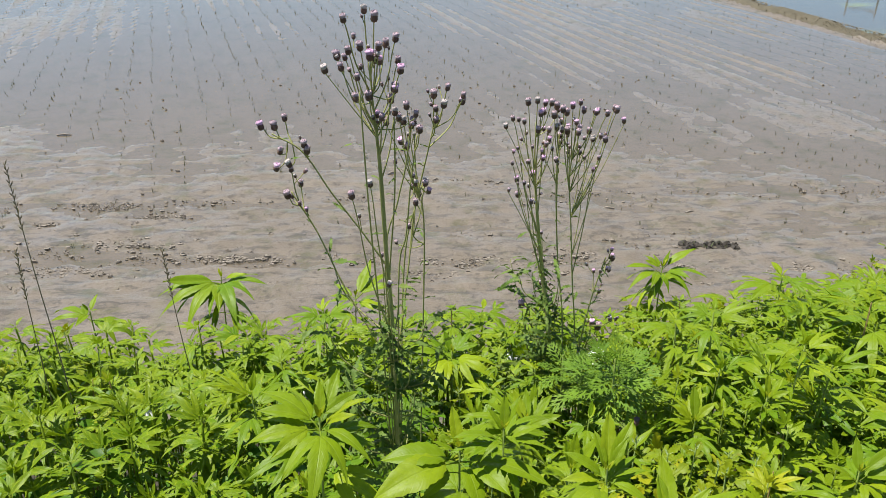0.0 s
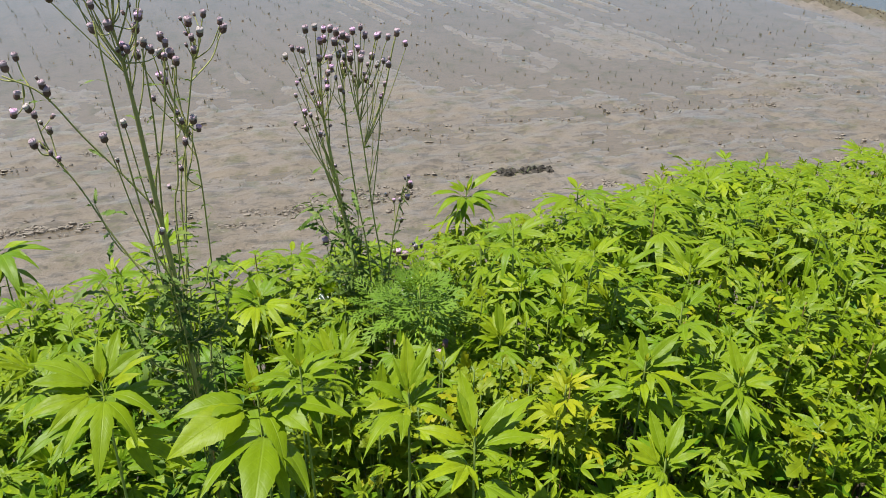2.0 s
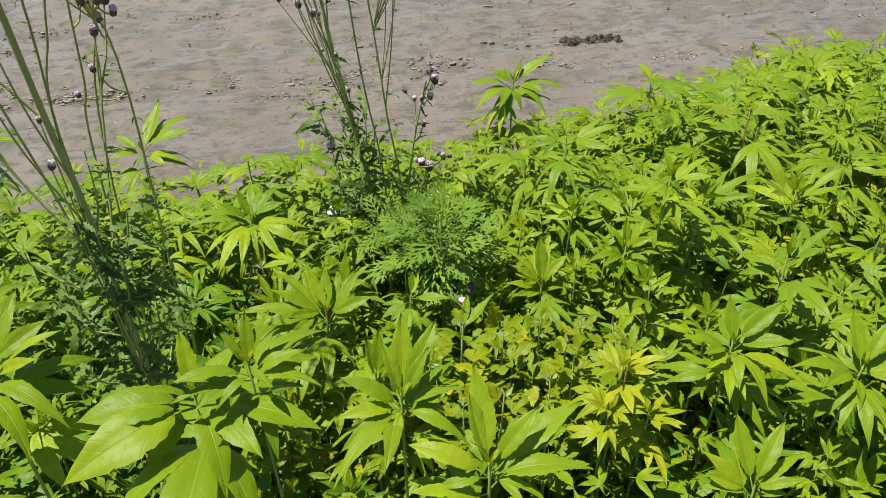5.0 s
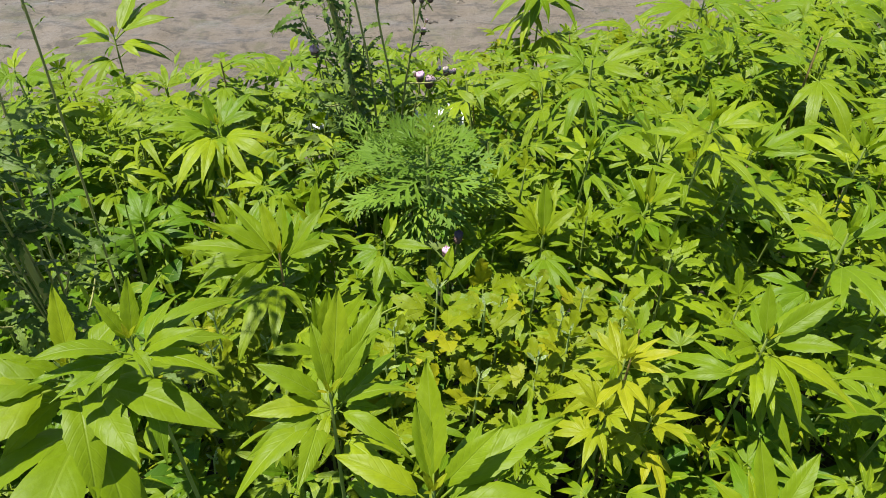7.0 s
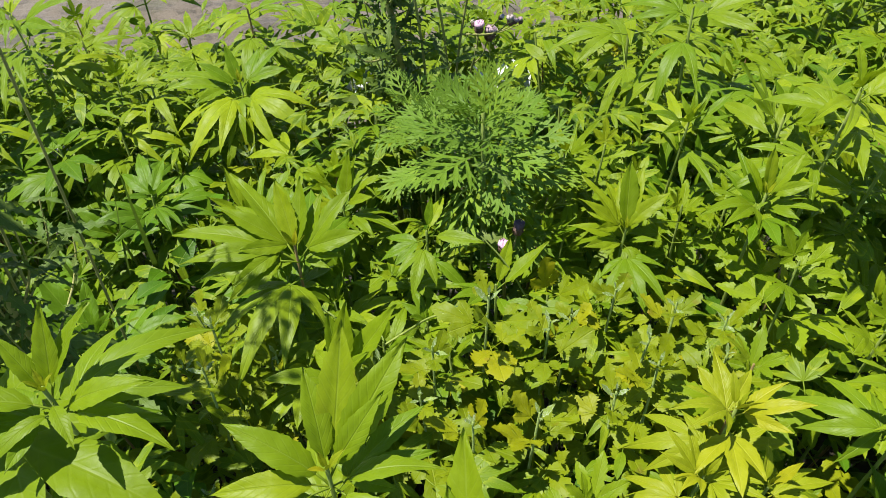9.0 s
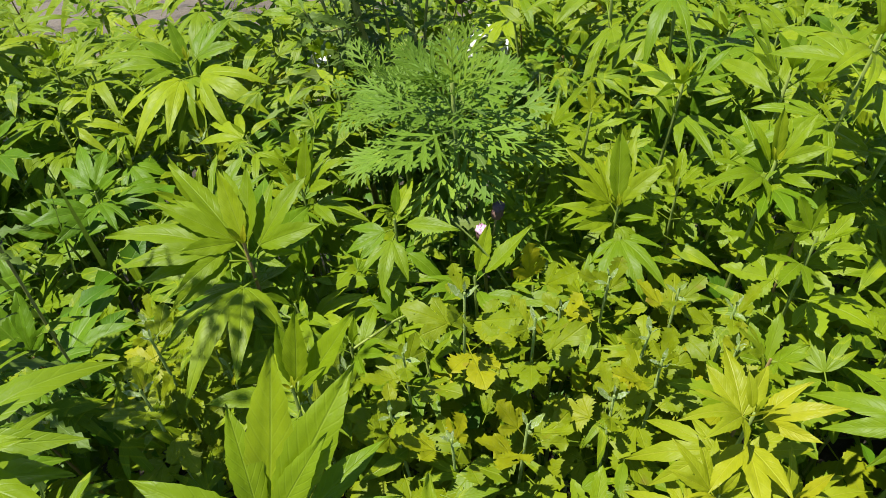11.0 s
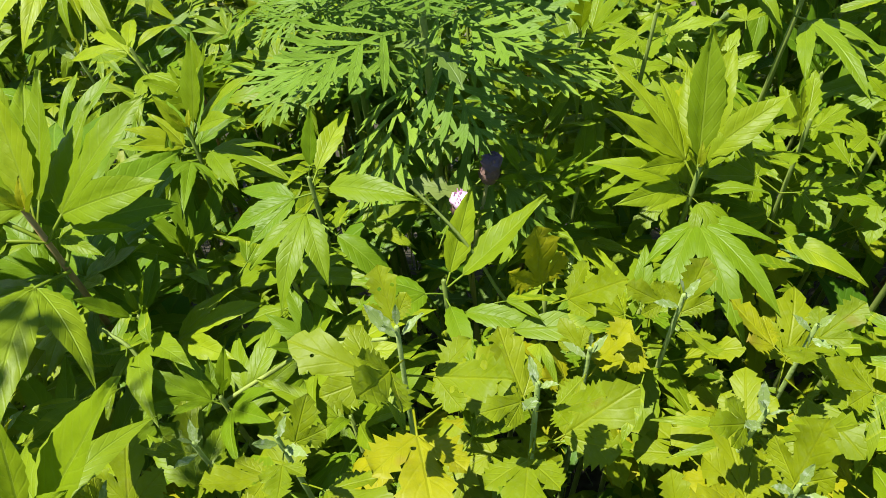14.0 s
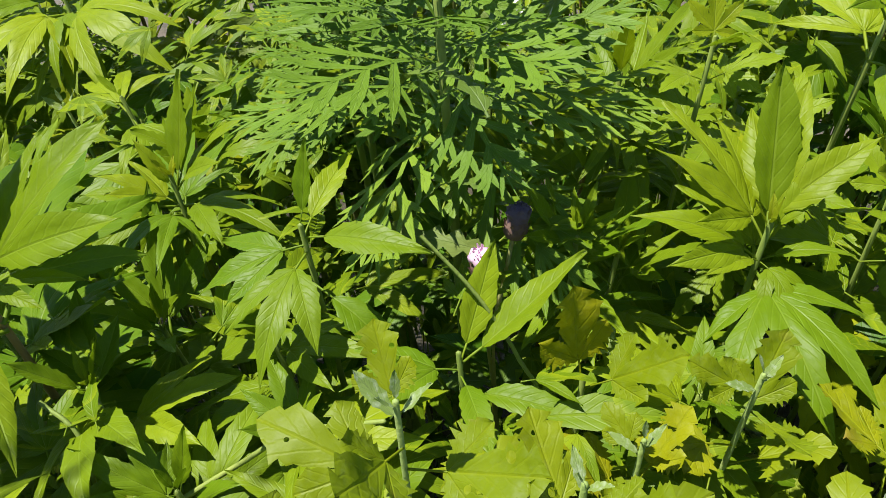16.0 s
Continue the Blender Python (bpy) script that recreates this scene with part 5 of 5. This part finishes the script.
T2_TOP = [
    (0.124, 2.380, 0, 0.8), (0.146, 2.418, 0, 0.85), (0.161, 2.423, 0, 0.9), (0.175, 2.418, 0, 0.95), (0.185, 2.420, 0, 0.95),
    (0.205, 2.408, 1, 0.8), (0.224, 2.410, 1, 0.9), (0.239, 2.413, 1, 0.95), (0.259, 2.408, 1, 0.9), (0.278, 2.406, 1, 0.85),
    (0.292, 2.413, 1, 0.7), (0.304, 2.396, 1, 0.7), (0.138, 2.393, 0, 0.8), (0.198, 2.373, 0, 0.8), (0.218, 2.363, 1, 0.8),
    (0.239, 2.342, 1, 0.8), (0.155, 2.347, 0, 0.75), (0.130, 2.342, 0, 0.65), (0.168, 2.400, 0, 0.85), (0.192, 2.395, 2, 0.9),
]
T2_MID = [
    (0.121, 2.316, 0, 0.6), (0.176, 2.321, 0, 0.7), (0.201, 2.316, 2, 0.6), (0.274, 2.321, 1, 0.6), (0.157, 2.257, 0, 0.45),
    (0.268, 2.295, 1, 0.55), (0.213, 2.400, 2, 0.95), (0.246, 2.398, 1, 0.9), (0.230, 2.385, 1, 0.9), (0.182, 2.375, 0, 0.85),
    (0.208, 2.345, 2, 0.8), (0.227, 2.330, 1, 0.75), (0.190, 2.340, 2, 0.75), (0.165, 2.370, 0, 0.8), (0.252, 2.370, 1, 0.8),
    (0.150, 2.310, 0, 0.6), (0.263, 2.350, 1, 0.7), (0.196, 2.410, 2, 0.95), (0.268, 2.400, 1, 0.85), (0.142, 2.285, 0, 0.5),
]
T2_LOW = [
    (0.312, 2.145, 3, 0.95), (0.307, 2.104, 3, 0.85), (0.318, 2.125, 3, 0.9), (0.193, 2.098, 0, 0.25), (0.301, 2.043, 3, 0.6),
    (0.290, 2.080, 3, 0.7), (0.335, 2.000, 3, 0.4), (0.180, 2.180, 0, 0.4),
]
T2_STEMS = [
    [(0.225, 1.30), (0.218, 1.80), (0.208, 1.95), (0.192, 2.066), (0.175, 2.184), (0.164, 2.295), (0.163, 2.38)],
    [(0.262, 1.30), (0.262, 1.80), (0.260, 1.95), (0.246, 2.066), (0.236, 2.184), (0.228, 2.28), (0.234, 2.37)],
    [(0.245, 1.60), (0.235, 1.95), (0.215, 2.12), (0.203, 2.27), (0.204, 2.36)],
    [(0.262, 1.80), (0.275, 1.95), (0.290, 2.04), (0.306, 2.12)],
]
thistle(0.24, 1.36, 1.28, T2_STEMS, T2_TOP + T2_MID + T2_LOW, 150, 0.0098, "dense thistle clump with many dark heads and pale tufts", 9, 0.05, 0.0042, blade=0.045, more=38, foot=20)

# a short thistle that flowers low among the leaves
T3_STEMS = [[(0.318, 1.36), (0.317, 1.70), (0.316, 1.90)]]
low_thistle = thistle(0.318, 1.082, 1.36, T3_STEMS, [(0.312, 1.930, 0, 0.9)], 6, 0.0125, "small low thistle with one pink flower head", 12, 0.01, 0.003, (2,))
twig(low_thistle, [(-0.002, 0, 0.53), (0.004, 0.008, 0.56), (0.007, 0.014, 0.575)], 0.0012, 0.0009)
add_head(low_thistle, Vector((0.007, 0.014, 0.573)), (0.2, 0.3, 1), 0.0105, 3)
T4_STEMS = [[(0.20, 1.30), (0.185, 1.75), (0.165, 1.96)], [(0.29, 1.30), (0.285, 1.80), (0.295, 1.93)]]
thistle(0.20, 1.40, 1.28, T4_STEMS, [(0.158, 1.985, 0, 0.95), (0.298, 1.955, 1, 0.95), (0.31, 1.945, 1, 0.9)], 24, 0.0125, "thin thistle shoots with single lilac heads", 15, 0.015)

# ---- tall grasses ----


def seed_grass(x, y, tip_x, top, label):
    g = ground_height(x, y) - 0.02
    e = thing("tall_grass", pose(x, y, g), label, "grass", "tall grasses on the bank")
    pts = [(0, 0, 0), (0.004, 0, (top - g) * 0.5), (0.6 * (tip_x - x), 0, (top - g) * 0.8), (tip_x - x, 0, top - g)]
    twig(e, pts, 0.0016, 0.0006, "stem", M_STRAW)
    v, f = [], []
    path = smooth_path(pts, 6)
    for k in range(26):
        p = path[-1].lerp(path[-5], k / 26)
        a = k * 2.4
        o = Vector((0.003 * math.cos(a), 0.003 * math.sin(a), 0.006))
        v2, f2 = tube([p, p + o, p + o * 1.7], [0.0006, 0.0013, 0.0004], 4)
        v, f = join((v, f), (v2, f2))
    part("seed_head", mesh_from("seed_head", v, f, [M_STRAW]), e)
    for k in range(3):
        bv2, bf2, bu2 = [], [], []
        a = k * 2.1 + 0.4
        blade_strip(bv2, bf2, bu2, (0, 0, (top - g) * (0.15 + 0.18 * k)), Vector((math.cos(a), math.sin(a))), 0.26, 0.0035, 0.5, 7)
        part("blade", mesh_from("blade", bv2, bf2, [M_GRASS], bu2), e)
    return e


seed_grass(-0.735, 1.30, -0.747, 2.325, "tall dry grass stalk with a thin seed head")
seed_grass(-0.80, 1.34, -0.79, 2.14, "tall green grass stalk with a short seed head")
seed_grass(-0.53, 1.42, -0.55, 2.10, "tall dry grass stalk with a thin seed head")
for gxx, gyy, gtop in ((-0.09, 1.02, 1.98), (-0.13, 1.15, 2.02), (-0.10, 1.22, 2.0)):
    g = ground_height(gxx, gyy) - 0.02
    e = thing("broad_grass", pose(gxx, gyy, g), "upright broad green grass blade among weeds", "grass", "broad grasses on the bank")
    for k in range(3):
        bv2, bf2, bu2 = [], [], []
        a = k * 2.2 + gxx * 9
        blade_strip(bv2, bf2, bu2, (0, 0, 0), Vector((math.cos(a), math.sin(a))), (gtop - g) * (1 - 0.15 * k), 0.006, 0.12, 8)
        part("blade", mesh_from("blade", bv2, bf2, [M_GRASS], bu2), e)

# ---- scraps of white plastic on the bank ----


def scrap(x, y, z, w, d, az, seed):
    r = random.Random(seed)
    n = 9
    verts, faces = [], []
    for layer in (0, -0.0015):
        for i in range(n):
            for j in range(n):
                u, v = i / (n - 1) - 0.5, j / (n - 1) - 0.5
                edge = 1 - 0.25 * abs(math.sin(5 * u + 3 * v + seed))
                verts.append((w * u * edge, d * v * edge, layer + 0.012 * math.sin(9 * u + seed) * math.cos(8 * v + 2 * seed) + r.uniform(-0.001, 0.001)))
    for b, flip in ((0, 0), (n * n, 1)):
        for i in range(n - 1):
            for j in range(n - 1):
                q = (b + i * n + j, b + (i + 1) * n + j, b + (i + 1) * n + j + 1, b + i * n + j + 1)
                faces.append(q[::-1] if flip else q)
    ob = new("plastic_scrap", mesh_from("plastic_scrap", verts, faces, [M_LITTER]))
    ob.matrix_basis = pose(x, y, z, 8, 5, az)
    return tagged(ob, "crumpled scrap of white plastic sheet among weeds", "litter", "plastic scraps")



for sc in ((-0.63, 1.34, 1.765, 0.07, 0.05, 20, 1), (-0.51, 1.37, 1.755, 0.045, 0.035, 70, 2), (-0.28, 1.42, 1.76, 0.04, 0.03, 30, 5), (0.335, 1.50, 1.80, 0.10, 0.06, 15, 3), (0.15, 1.49, 1.80, 0.07, 0.05, 50, 4)):
    scrap(*sc)

# ---- the field: seedlings, clods, debris ----
sv, sf, su = [], [], []
rs = random.Random(21)
for k in range(-40, 46):
    for n in range(0, 110):
        p, a = 0.2 + 0.30 * k + rs.uniform(-0.025, 0.025), 4.0 + 0.17 * n + rs.uniform(-0.03, 0.03)
        x, y = p * ROW.y + a * ROW.x, -p * ROW.x + a * ROW.y
        if y < 5.7 or y > 19 or bund_side(x, y) > -0.35 or abs(x - 0.2) > 0.75 * y + 1:
            continue
        if rs.random() < (0.22 if y < 8.5 else 0.26):
            continue
        tall = rs.uniform(0.025, 0.068)
        for b in range(rs.choice((2, 3, 4))):
            w = rs.uniform(0, 6.28)
            blade_strip(sv, sf, su, (x + rs.uniform(-0.01, 0.01), y + rs.uniform(-0.01, 0.01), -0.02), Vector((math.cos(w), math.sin(w))), tall * rs.uniform(0.7, 1.2) + 0.02, 0.0028, rs.uniform(0.1, 0.7), 3)
tagged(new("rice_seedlings", mesh_from("rice_seedlings", sv, sf, [M_RICE], su)), "rows of thin young rice seedlings in wet mud", "rice", kind="stuff")


def lump(r, size, flat, rings=3, sides=5):
    """A rough lump of mud."""
    verts, faces = [], []
    for i in range(rings + 1):
        t = math.pi * i / rings
        for k in range(sides):
            w = 2 * math.pi * k / sides
            q = size * r.uniform(0.55, 1.35)
            verts.append((q * math.sin(t) * math.cos(w), q * math.sin(t) * math.sin(w), flat * q * math.cos(t)))
    for i in range(rings):
        for k in range(sides):
            faces.append((i * sides + k, (i + 1) * sides + k, (i + 1) * sides + (k + 1) % sides, i * sides + (k + 1) % sides))
    return verts, faces


cv, cf = [], []
patches_at = [(rs.uniform(-3.6, 6.0), rs.choice((rs.gauss(4.75, 0.25), rs.gauss(5.5, 0.2), rs.gauss(6.3, 0.5))), rs.uniform(0.08, 0.34)) for k in range(90)]
lumps = [lump(rs, 1.0, rs.uniform(0.6, 1.1)) for k in range(9)]
for k in range(21000):
    x = rs.uniform(-4.4, 6.8)
    strip = rs.random()
    if strip < 0.42:
        y = rs.gauss(4.95, 0.16) + 0.06 * math.sin(1.7 * x)
    elif strip < 0.62:
        y = rs.gauss(5.45, 0.06) - 0.04 * x
    elif strip < 0.76:
        y = rs.gauss(5.85, 0.12) + 0.03 * math.sin(2.3 * x)
    elif strip < 0.86:
        y = rs.gauss(6.75, 0.10) + 0.05 * x
    else:
        y = rs.uniform(4.3, 11.5)
    if k % 2:
        px, py, pw = patches_at[k % len(patches_at)]
        x, y = rs.gauss(px, pw), rs.gauss(py, 0.22 * pw)
    elif y < 3.9 or math.sin(3.1 * x + 1.3 * y) + math.sin(7.7 * x) + math.sin(13.0 * y + 5.0 * x) < -0.7:
        continue
    size = (0.0032 + 0.017 * rs.random() ** 6) if y < 6.2 else (0.0030 + 0.012 * rs.random() ** 5)
    v, f = rs.choice(lumps)
    w = rs.uniform(0, 6.28)
    c, q = math.cos(w), math.sin(w)
    n = len(cv)
    cv += [(x + size * (a * c - b * q) * 1.6, y + size * (a * q + b * c), 0.012 + size * h) for a, b, h in v]
    cf += [tuple(i + n for i in t) for t in f]
tagged(new("mud_clods", mesh_from("mud_clods", cv, cf, [M_CLOD], smooth=False)), "small mud clods along the field's edge", "mud", kind="stuff")


def mud_heap(x, y, width, tall, label, grassy, seed):
    r = random.Random(seed)
    e = thing("mud_heap", pose(x, y, 0.0), label, "mud", "mud heaps by the bank")
    for k in range(24):
        u = r.uniform(-0.5, 0.5)
        v, f = lump(r, tall * r.uniform(0.6, 1.2), 0.7, 5, 8)
        part("clod", mesh_from("clod", v, f, [M_DARK], smooth=False), e, pose(width * u, r.uniform(-0.06, 0.06), tall * 0.3))
    if grassy:
        v, f, u2 = [], [], []
        for k in range(14):
            w = r.uniform(0, 6.28)
            blade_strip(v, f, u2, (width * r.uniform(-0.4, 0.25), r.uniform(-0.05, 0.05), 0), Vector((math.cos(w), math.sin(w))), r.uniform(0.04, 0.10), 0.003, 0.7, 4)
        part("grass_tuft", mesh_from("grass_tuft", v, f, [M_GRASS], u2), e)
    return e


mud_heap(2.10, 5.74, 0.46, 0.042, "dark mud heap with a tuft of grass in the field", True, 1)
mud_heap(0.02, 5.04, 0.14, 0.022, "small dark mud heap beside the bank", False, 2)
mud_heap(0.56, 4.72, 0.24, 0.035, "dark mud heap beside the bank", False, 3)
mud_heap(-1.05, 5.02, 0.3, 0.025, "low dark mud heap beside the bank", False, 4)
for sx, sy, sl, sa in ((1.44, 6.53, 0.13, 5), (2.15, 6.45, 0.10, 20), (3.74, 6.41, 0.12, -8), (-4.2, 8.6, 0.16, 3), (-0.5, 7.4, 0.08, 30), (5.2, 6.6, 0.12, 10)):
    v, f = tube([(-sl / 2, 0, 0), (0, 0.01, 0.006), (sl / 2, 0, 0.0)], [0.008, 0.012, 0.006], 6)
    ob = new("stick", mesh_from("stick", v, f, [M_CLOD]))
    ob.matrix_basis = pose(sx, sy, 0.012, 0, 0, sa)
    tagged(ob, "dark wet stick lying on the mud", "stick", "sticks on the mud")

# straw and weeds on the bund
tv, tf, tu = [], [], []
for k in range(5200):
    d = rs.uniform(-11, 9)
    off = rs.gauss(0, 0.16)
    x, y = 7.4 - 0.261 * d + 0.965 * off, 13.5 + 0.965 * d + 0.261 * off
    w = rs.uniform(0, 6.28)
    blade_strip(tv, tf, tu, (x, y, 0.10 * math.exp(-(off / 0.2) ** 2)), Vector((math.cos(w), math.sin(w))), rs.uniform(0.02, 0.055), 0.006, rs.uniform(0.8, 1.4), 3)
tagged(new("bund_straw", mesh_from("bund_straw", tv, tf, [M_STRAW], tu)), "dry straw and stubble along the mud bund", "straw", kind="stuff")


# posts with rails beyond the next paddy
def post_frame(x, y, wide, tall, az):
    e = thing("wooden_frame", pose(x, y, 0.0, 0, 0, az), "weathered wooden posts with rails beyond the paddy", "fence", "wooden frames beyond the paddy")
    for sx in (-wide / 2, wide / 2):
        v, f = tube([(sx, 0, -0.2), (sx + 0.01, 0, tall * 0.5), (sx, 0, tall)], [0.027, 0.025, 0.022], 7)
        part("post", mesh_from("post", v, f, [M_WOOD]), e)
    for h in (0.45, 0.8):
        v, f = tube([(-wide / 2, -0.05, tall * h), (0, -0.05, tall * h - 0.02), (wide / 2, -0.05, tall * h + 0.05)], [0.018, 0.018, 0.018], 6)
        part("rail", mesh_from("rail", v, f, [M_WOOD]), e)
    return e


for fx, fy, fw in ((10.6, 21.1, 0.7), (13.0, 19.9, 1.1), (15.6, 17.9, 1.5)):
    post_frame(fx, fy, fw, 0.9, -35)

vine([(0.182, 0.985, 1.75), (0.182, 0.990, 1.882), (0.200, 1.000, 1.893), (0.226, 1.010, 1.906), (0.248, 1.010, 1.926), (0.283, 1.000, 1.950)], 0.0014, 0.0009, "pale green vine tendril curling over the leaves")
vine([(0.291, 1.070, 1.962), (0.311, 1.060, 1.940), (0.327, 1.050, 1.913), (0.338, 1.040, 1.877), (0.345, 1.020, 1.70)], 0.0008, 0.0010, "thin pale stalk leaning through the leaves")
vine([(0.150, 1.022, 1.925), (0.166, 1.012, 1.914), (0.163, 1.000, 1.858), (0.160, 1.000, 1.68)], 0.0009, 0.0013, "thin pale stalk bending among the leaves")
